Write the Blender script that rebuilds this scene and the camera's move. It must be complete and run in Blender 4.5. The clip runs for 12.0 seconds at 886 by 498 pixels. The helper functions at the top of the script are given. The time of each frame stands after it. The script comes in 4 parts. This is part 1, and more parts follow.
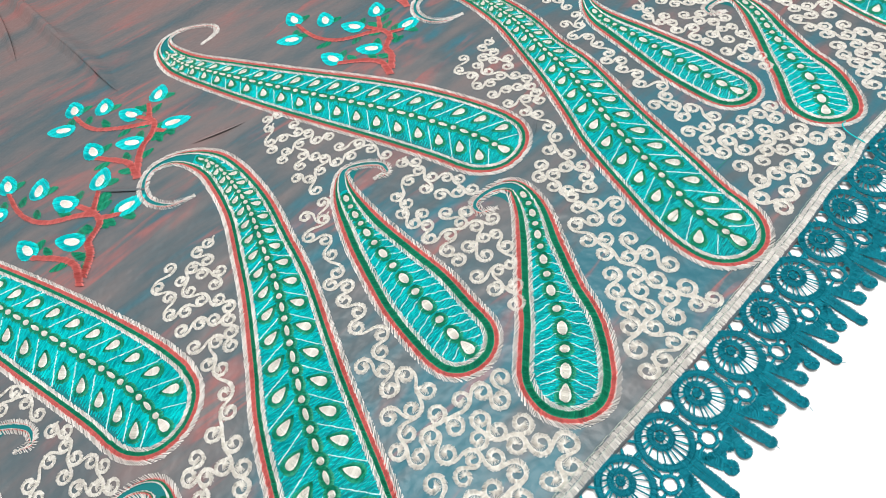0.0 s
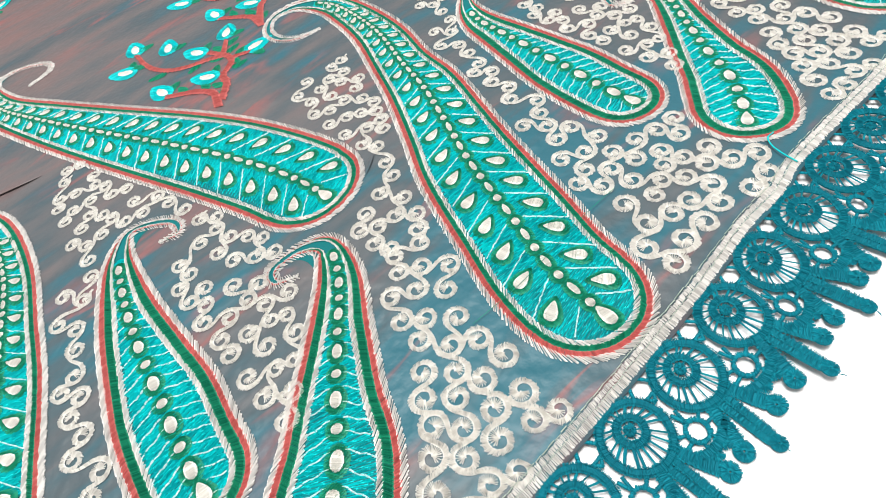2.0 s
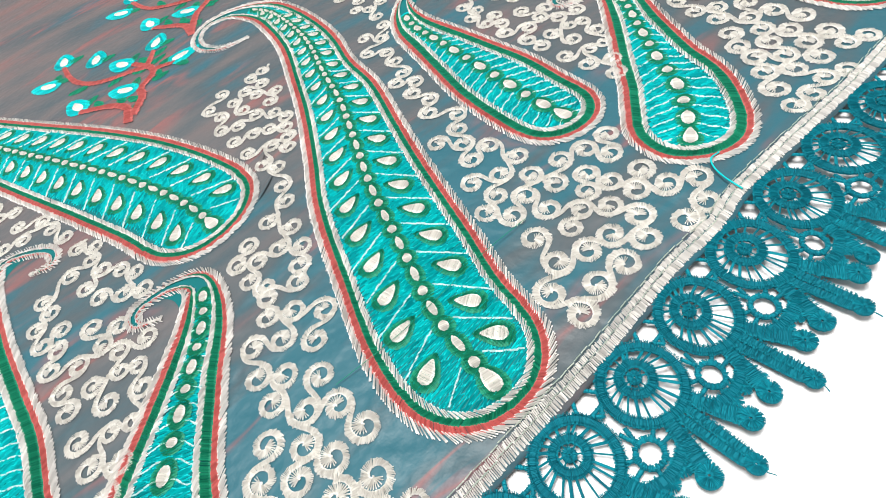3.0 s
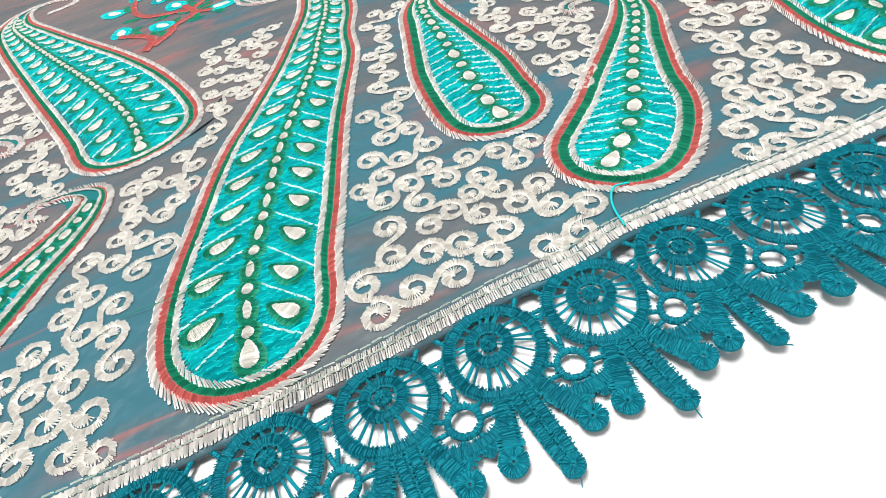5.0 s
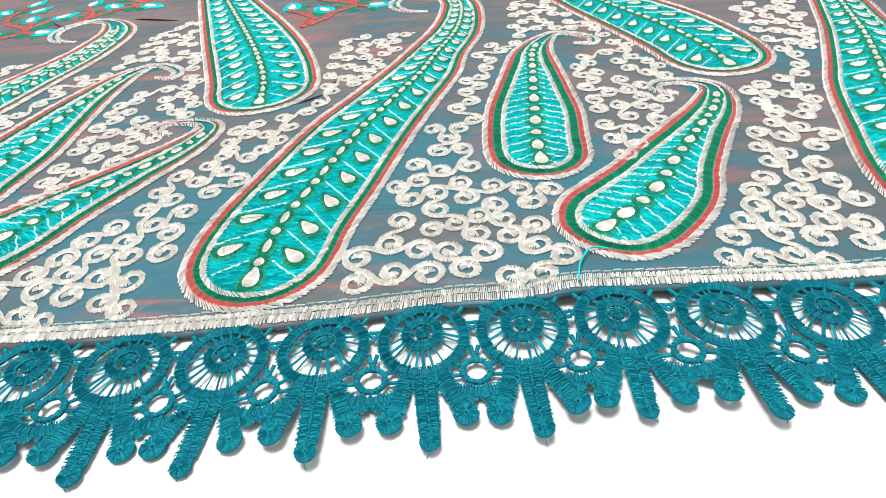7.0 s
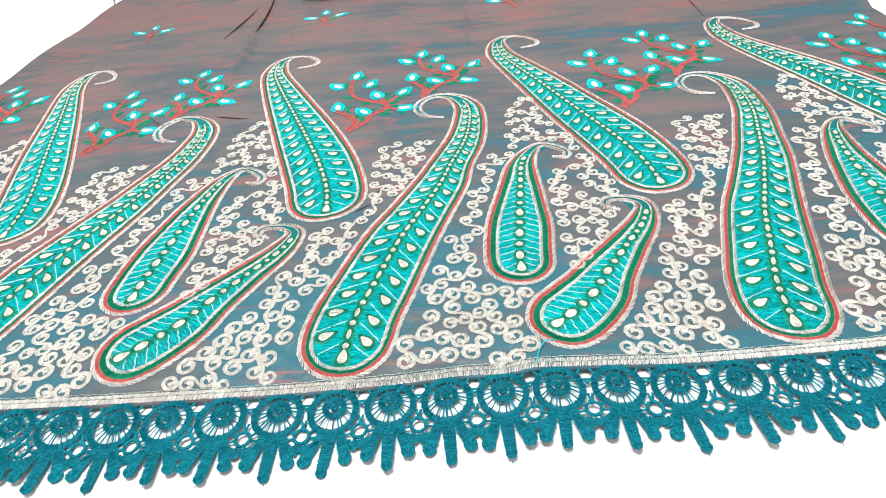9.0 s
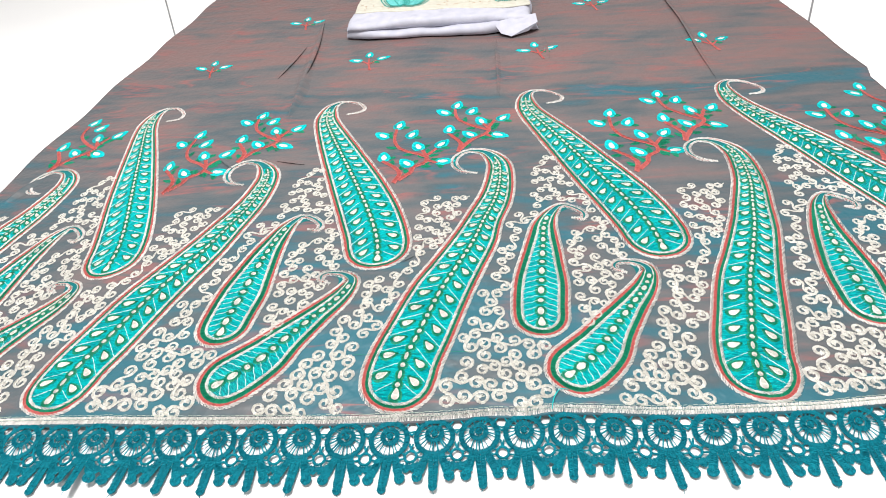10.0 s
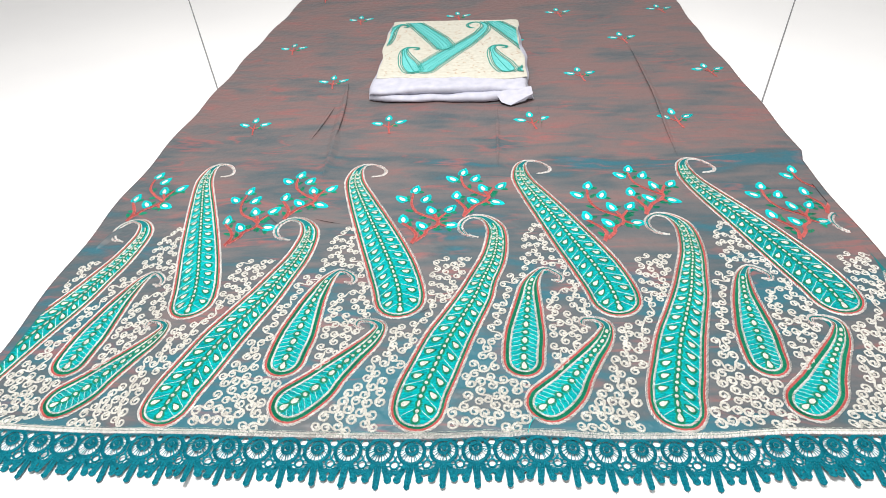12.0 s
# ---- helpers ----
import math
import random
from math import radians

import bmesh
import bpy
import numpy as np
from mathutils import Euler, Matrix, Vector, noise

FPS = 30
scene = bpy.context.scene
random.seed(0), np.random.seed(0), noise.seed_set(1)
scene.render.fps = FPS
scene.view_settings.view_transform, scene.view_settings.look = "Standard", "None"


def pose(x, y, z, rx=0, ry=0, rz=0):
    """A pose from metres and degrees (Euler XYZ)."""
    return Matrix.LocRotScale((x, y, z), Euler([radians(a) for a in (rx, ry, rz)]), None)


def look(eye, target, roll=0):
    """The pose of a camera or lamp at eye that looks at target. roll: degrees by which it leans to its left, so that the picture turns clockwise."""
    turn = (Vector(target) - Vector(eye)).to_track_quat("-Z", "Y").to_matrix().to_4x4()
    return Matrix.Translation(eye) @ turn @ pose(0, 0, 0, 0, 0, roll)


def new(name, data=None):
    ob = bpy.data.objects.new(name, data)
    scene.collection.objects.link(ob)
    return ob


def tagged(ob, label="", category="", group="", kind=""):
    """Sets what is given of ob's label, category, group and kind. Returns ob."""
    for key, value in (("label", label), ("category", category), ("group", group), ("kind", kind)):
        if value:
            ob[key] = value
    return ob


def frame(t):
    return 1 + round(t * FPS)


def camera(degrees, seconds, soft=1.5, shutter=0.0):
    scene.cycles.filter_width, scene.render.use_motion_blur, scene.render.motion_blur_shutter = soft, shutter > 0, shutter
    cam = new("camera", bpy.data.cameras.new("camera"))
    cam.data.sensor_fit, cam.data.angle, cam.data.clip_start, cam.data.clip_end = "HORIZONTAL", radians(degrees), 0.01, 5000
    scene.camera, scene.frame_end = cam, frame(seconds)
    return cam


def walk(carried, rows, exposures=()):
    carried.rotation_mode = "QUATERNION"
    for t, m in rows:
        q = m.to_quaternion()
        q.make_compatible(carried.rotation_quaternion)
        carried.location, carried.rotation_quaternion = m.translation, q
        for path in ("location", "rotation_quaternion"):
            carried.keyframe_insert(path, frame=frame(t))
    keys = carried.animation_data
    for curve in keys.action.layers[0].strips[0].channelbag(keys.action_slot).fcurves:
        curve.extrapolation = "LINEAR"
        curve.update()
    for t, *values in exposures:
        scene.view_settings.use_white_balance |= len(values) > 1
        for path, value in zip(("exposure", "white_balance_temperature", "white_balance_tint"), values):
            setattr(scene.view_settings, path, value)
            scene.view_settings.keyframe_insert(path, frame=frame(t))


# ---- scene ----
EXPOSURES = [(0.0, -0.12), (2.5, -0.05), (3.7, -0.05), (5.5, 0.03), (8.5, 0.12), (12.0, 0.11)]
cam = camera(75.73, 12.0, soft=0.9)
PATH = [
    (0.0, -0.1407, -0.7008, 0.2900, 35.47, 6.91, -43.74),
    (0.5, -0.1067, -0.7115, 0.2750, 36.19, 8.05, -43.83),
    (1.0, -0.0731, -0.7192, 0.2513, 36.93, 9.12, -43.97),
    (1.5, -0.0399, -0.7201, 0.2306, 37.22, 10.16, -44.11),
    (2.0, -0.0053, -0.7223, 0.2085, 37.93, 11.11, -44.04),
    (2.5, 0.0264, -0.7286, 0.1924, 38.50, 12.00, -43.41),
    (3.0, 0.0580, -0.7332, 0.1719, 39.35, 12.99, -42.06),
    (3.5, 0.0859, -0.7362, 0.1587, 39.76, 14.00, -40.12),
    (3.7, 0.0960, -0.7385, 0.1512, 40.25, 14.49, -38.86),
    (5.3, 0.1403, -0.7823, 0.1220, 47.17, 9.55, -18.46),
    (5.5, 0.1442, -0.7858, 0.1213, 47.82, 8.63, -15.47),
    (6.0, 0.1527, -0.7946, 0.1219, 49.14, 6.31, -8.29),
    (6.5, 0.1637, -0.8001, 0.1284, 50.22, 4.82, -3.52),
    (6.7, 0.1672, -0.8048, 0.1301, 50.99, 4.07, -2.05),
    (8.3, 0.1790, -0.8388, 0.1979, 49.97, 4.74, -1.57),
    (8.5, 0.1783, -0.8503, 0.2168, 49.86, 4.97, -1.71),
    (9.0, 0.1769, -0.8769, 0.2652, 50.02, 4.98, -1.21),
    (9.5, 0.1708, -0.8907, 0.3113, 49.85, 4.54, -0.01),
    (10.0, 0.1665, -0.9085, 0.3569, 49.77, 4.27, 1.41),
    (10.5, 0.1691, -0.9327, 0.3966, 50.18, 4.01, 2.43),
    (11.0, 0.1696, -0.9523, 0.4365, 50.43, 3.70, 2.99),
    (11.5, 0.1661, -0.9732, 0.4790, 50.34, 3.31, 2.68),
    (12.0, 0.1647, -0.9927, 0.5099, 50.27, 2.86, 2.21),
]
walk(cam, [(t, pose(x, y, z, rx, ry, rz)) for t, x, y, z, rx, ry, rz in PATH], EXPOSURES)

# ---------------------------------------------------------------- light
world = bpy.data.worlds.new("room_light")
scene.world = world
world.use_nodes = True
world.node_tree.nodes["Background"].inputs[0].default_value = (1.0, 0.985, 0.97, 1)
world.node_tree.nodes["Background"].inputs[1].default_value = 0.53


def area_lamp(name, place, target, size, watts, colour):
    data = bpy.data.lights.new(name, "AREA")
    data.shape, data.size, data.energy, data.color = "DISK", size, watts, colour
    lamp = new(name, data)
    lamp.matrix_world = look(place, target)
    return lamp


area_lamp("ceiling_lamp", (0.0, -0.56, 1.55), (0.1, -0.45, 0), 0.7, 39, (1.0, 0.97, 0.94))

# ---------------------------------------------------------------- materials


def material(name):
    m = bpy.data.materials.new(name)
    m.use_nodes = True
    return m, m.node_tree.nodes, m.node_tree.links, m.node_tree.nodes["Principled BSDF"]


def ramp(nodes, stops):
    r = nodes.new("ShaderNodeValToRGB")
    while len(r.color_ramp.elements) < len(stops):
        r.color_ramp.elements.new(0.5)
    for e, (p, c) in zip(r.color_ramp.elements, stops):
        e.position, e.color = p, (*c, 1)
    return r


def thread(name, dark, light, rough=0.55, sheen=0.0):
    """Embroidery thread: each stitch has its own shade, with a slow drift of dye across the piece."""
    m, nodes, links, b = material(name)
    geo = nodes.new("ShaderNodeNewGeometry")
    rnd = ramp(nodes, [(0.0, dark), (1.0, light)])
    co = nodes.new("ShaderNodeTexCoord")
    slow = nodes.new("ShaderNodeTexNoise")
    slow.inputs["Scale"].default_value = 28
    slow.inputs["Detail"].default_value = 3
    links.new(co.outputs["Object"], slow.inputs["Vector"])
    add = nodes.new("ShaderNodeMath")
    add.operation = "MULTIPLY_ADD"
    add.inputs[1].default_value = 0.7
    links.new(geo.outputs["Random Per Island"], add.inputs[0])
    scale = nodes.new("ShaderNodeMath")
    scale.operation = "MULTIPLY"
    scale.inputs[1].default_value = 0.5
    links.new(slow.outputs["Fac"], scale.inputs[0])
    links.new(scale.outputs[0], add.inputs[2])
    links.new(add.outputs[0], rnd.inputs["Fac"])
    links.new(rnd.outputs["Color"], b.inputs["Base Color"])
    b.inputs["Roughness"].default_value = rough
    b.inputs["Sheen Weight"].default_value = sheen
    b.inputs["Specular IOR Level"].default_value = 0.22
    return m


WHITE = thread("cream_thread", (0.57, 0.55, 0.51), (0.92, 0.91, 0.87))
GREYWHITE = thread("silver_thread", (0.46, 0.45, 0.43), (0.95, 0.93, 0.90))
RED = thread("coral_thread", (0.38, 0.080, 0.075), (0.64, 0.185, 0.172))
GREEN = thread("emerald_thread", (0.0, 0.12, 0.068), (0.015, 0.29, 0.165))
TEAL = thread("turquoise_thread", (0.0, 0.25, 0.29), (0.0, 0.67, 0.68))
UNDER = thread("dark_teal_backing", (0.0, 0.10, 0.11), (0.0, 0.16, 0.17))
LACE = thread("petrol_lace_thread", (0.0, 0.092, 0.135), (0.0, 0.230, 0.295), 0.8)
VEIN = thread("pale_aqua_thread", (0.45, 0.72, 0.72), (0.78, 0.90, 0.88))
SAGE = thread("sage_thread", (0.30, 0.42, 0.36), (0.62, 0.68, 0.60))


def shot_silk():
    """Shot silk: brick-red warp and petrol weft that show through in uneven drawn-out patches."""
    m, nodes, links, b = material("shot_silk")
    co = nodes.new("ShaderNodeTexCoord")

    def noise_at(scale, stretch, detail, turn=0.0):
        mp = nodes.new("ShaderNodeMapping")
        mp.inputs["Scale"].default_value = stretch
        mp.inputs["Rotation"].default_value = (0, 0, turn)
        links.new(co.outputs["Object"], mp.inputs["Vector"])
        n = nodes.new("ShaderNodeTexNoise")
        n.inputs["Scale"].default_value = scale
        n.inputs["Detail"].default_value = detail
        n.inputs["Distortion"].default_value = 0.6
        links.new(mp.outputs[0], n.inputs["Vector"])
        return n.outputs["Fac"]

    big = noise_at(5.0, (1.0, 2.2, 1), 3, 0.12)
    streak = noise_at(19.0, (0.55, 2.8, 1), 6.0, 0.22)
    feather = noise_at(30.0, (0.40, 1.7, 1), 5.0, 0.16)
    sep = nodes.new("ShaderNodeSeparateXYZ")
    links.new(co.outputs["Object"], sep.inputs[0])
    # the silk's angle-dependent sheen put into the colour: petrol at the hem, browner above
    border = nodes.new("ShaderNodeMapRange")
    border.inputs["From Min"].default_value, border.inputs["From Max"].default_value = -0.68, 0.1
    border.inputs["To Min"].default_value, border.inputs["To Max"].default_value = -0.20, 0.18
    links.new(sep.outputs["Y"], border.inputs["Value"])
    a = nodes.new("ShaderNodeMath")
    a.operation = "ADD"
    links.new(big, a.inputs[0])
    links.new(border.outputs[0], a.inputs[1])
    mix = nodes.new("ShaderNodeMath")
    mix.operation = "MULTIPLY_ADD"
    mix.inputs[1].default_value = 0.5
    links.new(streak, mix.inputs[0])
    links.new(a.outputs[0], mix.inputs[2])
    fine = nodes.new("ShaderNodeMath")
    fine.operation = "MULTIPLY_ADD"
    fine.inputs[1].default_value = 0.50
    links.new(feather, fine.inputs[0])
    shift = nodes.new("ShaderNodeMath")
    shift.operation = "SUBTRACT"
    shift.inputs[1].default_value = 0.285
    links.new(mix.outputs[0], shift.inputs[0])
    links.new(shift.outputs[0], fine.inputs[2])
    mix = fine
    # a teal sheen streak along a fold, painted in as a band of weft colour
    band_y = nodes.new("ShaderNodeMapRange")
    band_y.inputs["From Min"].default_value, band_y.inputs["From Max"].default_value = 0.0, 0.045
    band_y.inputs["To Min"].default_value, band_y.inputs["To Max"].default_value = 0.30, 0.0
    off = nodes.new("ShaderNodeMath")
    off.operation = "ADD"
    off.inputs[1].default_value = 0.165
    links.new(sep.outputs["Y"], off.inputs[0])
    absolute = nodes.new("ShaderNodeMath")
    absolute.operation = "ABSOLUTE"
    links.new(off.outputs[0], absolute.inputs[0])
    links.new(absolute.outputs[0], band_y.inputs["Value"])
    side = nodes.new("ShaderNodeMapRange")
    side.inputs["From Min"].default_value, side.inputs["From Max"].default_value = 0.15, 0.35
    links.new(sep.outputs["X"], side.inputs["Value"])
    both = nodes.new("ShaderNodeMath")
    both.operation = "MULTIPLY"
    links.new(band_y.outputs[0], both.inputs[0])
    links.new(side.outputs[0], both.inputs[1])
    less = nodes.new("ShaderNodeMath")
    less.operation = "SUBTRACT"
    links.new(mix.outputs[0], less.inputs[0])
    links.new(both.outputs[0], less.inputs[1])
    mix = less
    col = ramp(nodes, [(0.46, (0.012, 0.106, 0.143)), (0.60, (0.053, 0.083, 0.097)), (0.79, (0.110, 0.106, 0.110)), (0.98, (0.168, 0.108, 0.105))])
    links.new(mix.outputs[0], col.inputs["Fac"])
    # the bare warp shows as broken red lines between the patches
    def vein_of(source, width):
        d = nodes.new("ShaderNodeMath")
        d.operation = "SUBTRACT"
        d.inputs[1].default_value = 0.5
        links.new(source, d.inputs[0])
        e = nodes.new("ShaderNodeMath")
        e.operation = "ABSOLUTE"
        links.new(d.outputs[0], e.inputs[0])
        g = nodes.new("ShaderNodeMapRange")
        g.inputs["From Min"].default_value, g.inputs["From Max"].default_value = 0.0, width
        g.inputs["To Min"].default_value, g.inputs["To Max"].default_value = 1.0, 0.0
        links.new(e.outputs[0], g.inputs["Value"])
        return g.outputs[0]

    broken = nodes.new("ShaderNodeMapRange")
    broken.inputs["From Min"].default_value, broken.inputs["From Max"].default_value = 0.47, 0.62
    broken.inputs["To Max"].default_value = 0.75
    links.new(noise_at(13.0, (0.8, 1.6, 1), 3.0, 0.4), broken.inputs["Value"])
    lines = nodes.new("ShaderNodeMath")
    lines.operation = "MULTIPLY"
    links.new(vein_of(noise_at(15.0, (0.42, 2.1, 1), 4.0, 0.14), 0.045), lines.inputs[0])
    links.new(broken.outputs[0], lines.inputs[1])
    warp = nodes.new("ShaderNodeMix")
    warp.data_type = "RGBA"
    links.new(lines.outputs[0], warp.inputs["Factor"])
    links.new(col.outputs["Color"], warp.inputs["A"])
    warp.inputs["B"].default_value = (0.26, 0.090, 0.086, 1)
    links.new(warp.outputs["Result"], b.inputs["Base Color"])
    b.inputs["Roughness"].default_value = 0.5
    b.inputs["Sheen Weight"].default_value = 0.12
    b.inputs["Sheen Tint"].default_value = (0.8, 0.35, 0.33, 1)
    weave = nodes.new("ShaderNodeTexNoise")
    weave.inputs["Scale"].default_value = 900
    soft = nodes.new("ShaderNodeTexNoise")
    soft.inputs["Scale"].default_value = 75
    soft.inputs["Detail"].default_value = 2
    for n in (weave, soft):
        links.new(co.outputs["Object"], n.inputs["Vector"])
    b1 = nodes.new("ShaderNodeBump")
    b1.inputs["Strength"].default_value, b1.inputs["Distance"].default_value = 0.25, 0.0004
    links.new(weave.outputs["Fac"], b1.inputs["Height"])
    b2 = nodes.new("ShaderNodeBump")
    b2.inputs["Strength"].default_value, b2.inputs["Distance"].default_value = 0.55, 0.004
    links.new(soft.outputs["Fac"], b2.inputs["Height"])
    links.new(b1.outputs[0], b2.inputs["Normal"])
    links.new(b2.outputs[0], b.inputs["Normal"])
    return m


SILK = shot_silk()


def plain(name, c1, c2, scale, rough, bump=0.0, distance=0.001):
    m, nodes, links, b = material(name)
    co = nodes.new("ShaderNodeTexCoord")
    n = nodes.new("ShaderNodeTexNoise")
    n.inputs["Scale"].default_value, n.inputs["Detail"].default_value = scale, 5
    links.new(co.outputs["Object"], n.inputs["Vector"])
    r = ramp(nodes, [(0.3, c1), (0.7, c2)])
    links.new(n.outputs["Fac"], r.inputs["Fac"])
    links.new(r.outputs["Color"], b.inputs["Base Color"])
    b.inputs["Roughness"].default_value = rough
    if bump:
        k = nodes.new("ShaderNodeBump")
        k.inputs["Strength"].default_value, k.inputs["Distance"].default_value = bump, distance
        links.new(n.outputs["Fac"], k.inputs["Height"])
        links.new(k.outputs[0], b.inputs["Normal"])
    return m


TABLE = plain("white_laminate", (0.84, 0.84, 0.845), (0.88, 0.88, 0.88), 3.0, 0.45)
JOINT = plain("grey_joint", (0.16, 0.16, 0.17), (0.24, 0.24, 0.25), 30.0, 0.7)
LILAC = plain("pale_lilac_cotton", (0.43, 0.44, 0.52), (0.53, 0.53, 0.61), 60.0, 0.8, 0.3, 0.002)
ECRU = plain("ecru_cotton", (0.50, 0.485, 0.41), (0.60, 0.585, 0.51), 120.0, 0.8, 0.3, 0.001)

# ---------------------------------------------------------------- mesh tools
PERIOD = 0.27
XL, XR, HEM, FAR = -0.418, 0.694, -0.6764, 1.45


def mesh_object(name, verts, faces, mats, parent=None, index=None, smooth=False):
    me = bpy.data.meshes.new(name)
    me.from_pydata(np.asarray(verts).tolist(), [], faces if isinstance(faces, list) else faces.tolist())
    for m in mats if isinstance(mats, (list, tuple)) else [mats]:
        me.materials.append(m)
    if index is not None:
        me.polygons.foreach_set("material_index", np.asarray(index, dtype=np.int32))
    if smooth:
        me.polygons.foreach_set("use_smooth", np.ones(len(me.polygons), dtype=bool))
    me.update()
    ob = new(name, me)
    if parent is not None:
        ob.parent = parent
    return ob


# creases pressed into the silk: from, to, height, half-width
CREASES = [
    (-0.118, 0.406, -0.096, -0.161, 0.0025, 0.014), (0.525, 0.362, 0.504, -0.151, 0.0025, 0.014), (0.207, 0.069, 0.198, -0.174, 0.002, 0.012),
    (0.30, 0.55, 0.28, 1.0, 0.003, 0.014), (0.60, 0.35, 0.66, 0.15, 0.003, 0.014), (-0.30, 0.0, -0.27, 0.25, 0.003, 0.014),
]


def height(x, y):
    """Lie of the silk above the table top."""
    x, y = np.asarray(x, float), np.asarray(y, float)
    z = 0.0006 * np.sin(23 * x + 3 * y) + 0.0006 * np.sin(17 * x - 31 * y + 1.3)
    near = np.exp(-((y + 0.68) / 0.06) ** 2)
    z = z + near * (0.0005 * np.sin(31 * x + 0.6) + 0.0010 * np.exp(-((x - 0.206) / 0.012) ** 2) + 0.0010 * np.exp(-((x + 0.12) / 0.012) ** 2) + 0.0008)
    for x0, y0, x1, y1, h, w in CREASES:
        dx, dy = x1 - x0, y1 - y0
        l2 = dx * dx + dy * dy
        t = np.clip(((x - x0) * dx + (y - y0) * dy) / l2, 0, 1)
        d = np.hypot(x - x0 - t * dx, y - y0 - t * dy)
        z = z + h * np.sin(np.pi * np.clip(t, 0.02, 0.98)) ** 0.5 * np.maximum(0, 1 - d / w)
    return z


# the hem wanders in and out as the silk lies: along x, offset in y
HEM_X = (-0.43, -0.344, -0.214, -0.09, 0.06, 0.13, 0.173, 0.195, 0.212, 0.25, 0.29, 0.34, 0.40, 0.435, 0.47, 0.56, 0.70)
HEM_Y = (0.0070, 0.0060, 0.0014, -0.0008, -0.0028, -0.0018, 0.0008, -0.0012, 0.0022, 0.0006, -0.0014, -0.0008, 0.0, 0.003, 0.0055, 0.0060, 0.0060)
FINE_X = np.linspace(-0.46, 0.74, 601)
FINE_Y = np.convolve(np.pad(np.interp(FINE_X, HEM_X, HEM_Y), 6, mode="edge"), np.hanning(15)[1:-1] / np.hanning(15).sum(), mode="valid")


def hem_sag(x, y):
    """How far the hem and all below it are drawn aside in y; it dies out up the cloth."""
    return np.interp(x, FINE_X, FINE_Y) * np.where(y < -0.668, 1.0, np.exp(-((y + 0.668) / 0.03) ** 2))


# the cloth is drawn in towards its selvedges and a little askew: nominal x, shift in x low and high in the border, shift in y high up
DRAWN_X = (-0.42, -0.32, -0.19, -0.05, 0.08, 0.22, 0.35, 0.49, 0.61, 0.69)
DRAWN_LOW = (0.016, 0.009, -0.004, -0.004, 0.0, 0.0, -0.002, -0.006, -0.008, -0.010)
DRAWN_HIGH = (0.016, 0.010, -0.005, -0.002, 0.0, 0.003, 0.002, -0.003, -0.007, -0.018)
DRAWN_UP = (0.010, 0.012, 0.006, 0.0, 0.0, 0.001, 0.001, -0.004, -0.010, -0.012)


def drawn(x, y):
    """Shift of the design from its regular repeat."""
    k = np.clip((y + 0.60) / 0.30, 0, 1)
    sx = (1 - k) * np.interp(x, DRAWN_X, DRAWN_LOW) + k * np.interp(x, DRAWN_X, DRAWN_HIGH)
    sy = np.interp(x, DRAWN_X, DRAWN_UP) * np.clip((y + 0.40) / 0.2, 0, 1) * np.clip((0.10 - y) / 0.15, 0, 1)
    fade = np.clip((0.10 - y) / 0.15, 0, 1) * np.clip((y + 0.672) / 0.015, 0, 1)
    return sx * fade, sy


def lay(v):
    """Lay a flat design (x, y, height over the cloth) on the silk."""
    v = np.array(v, float)
    sx, sy = drawn(v[:, 0], v[:, 1])
    v[:, 0] += sx
    v[:, 1] += sy
    # the silk is drawn aside by a soft buckle between two motifs
    v[:, 0] -= 0.0035 * np.exp(-((v[:, 1] + 0.452) / 0.022) ** 2 - ((v[:, 0] - 0.215) / 0.045) ** 2)
    v[:, 2] += height(v[:, 0], v[:, 1])
    v[:, 1] += hem_sag(v[:, 0], v[:, 1])
    return v


JITTER = np.random.RandomState(77)


def strips(p, q, w, h, z):
    """One raised thread from each p to each q: verts and faces."""
    p, q = np.asarray(p, float).reshape(-1, 2), np.asarray(q, float).reshape(-1, 2)
    n = len(p)
    w, h, z = (np.broadcast_to(np.asarray(a, float), (n,)) for a in (w, h, z))
    h = h * (0.65 + 0.7 * JITTER.rand(n))
    w = w * (0.8 + 0.4 * JITTER.rand(n))
    d = q - p
    l = np.maximum(np.hypot(d[:, 0], d[:, 1]), 1e-6)
    s = np.stack([-d[:, 1], d[:, 0]], 1) / l[:, None] * (w / 2)[:, None]
    v = np.zeros((n, 6, 3))
    v[:, 0, :2], v[:, 1, :2], v[:, 2, :2], v[:, 3, :2] = p - s * 0.6, p + s * 0.6, q + s * 0.6, q - s * 0.6
    v[:, 4, :2], v[:, 5, :2] = p + 0.22 * d, q - 0.22 * d
    v[:, :4, 2] = z[:, None]
    v[:, 4:, 2] = (z + h)[:, None]
    mid = (v[:, 0] + v[:, 1]) / 2
    b = np.arange(n)[:, None] * 6
    quads = np.concatenate([b + [0, 3, 5, 4], b + [2, 1, 4, 5]]).tolist()
    tris = np.concatenate([b + [1, 0, 4], b + [3, 2, 5]]).tolist()
    return v.reshape(-1, 3), quads + tris


def join(parts):
    vs, fs, idx, k = [], [], [], 0
    for i, (v, f) in enumerate(parts):
        vs.append(v)
        fs += [[a + k for a in face] for face in f]
        idx += [i] * len(f)
        k += len(v)
    return np.concatenate(vs), fs, idx


def inside_cloth(c):
    return (c[:, 0] > XL + 0.002) & (c[:, 0] < XR - 0.002)


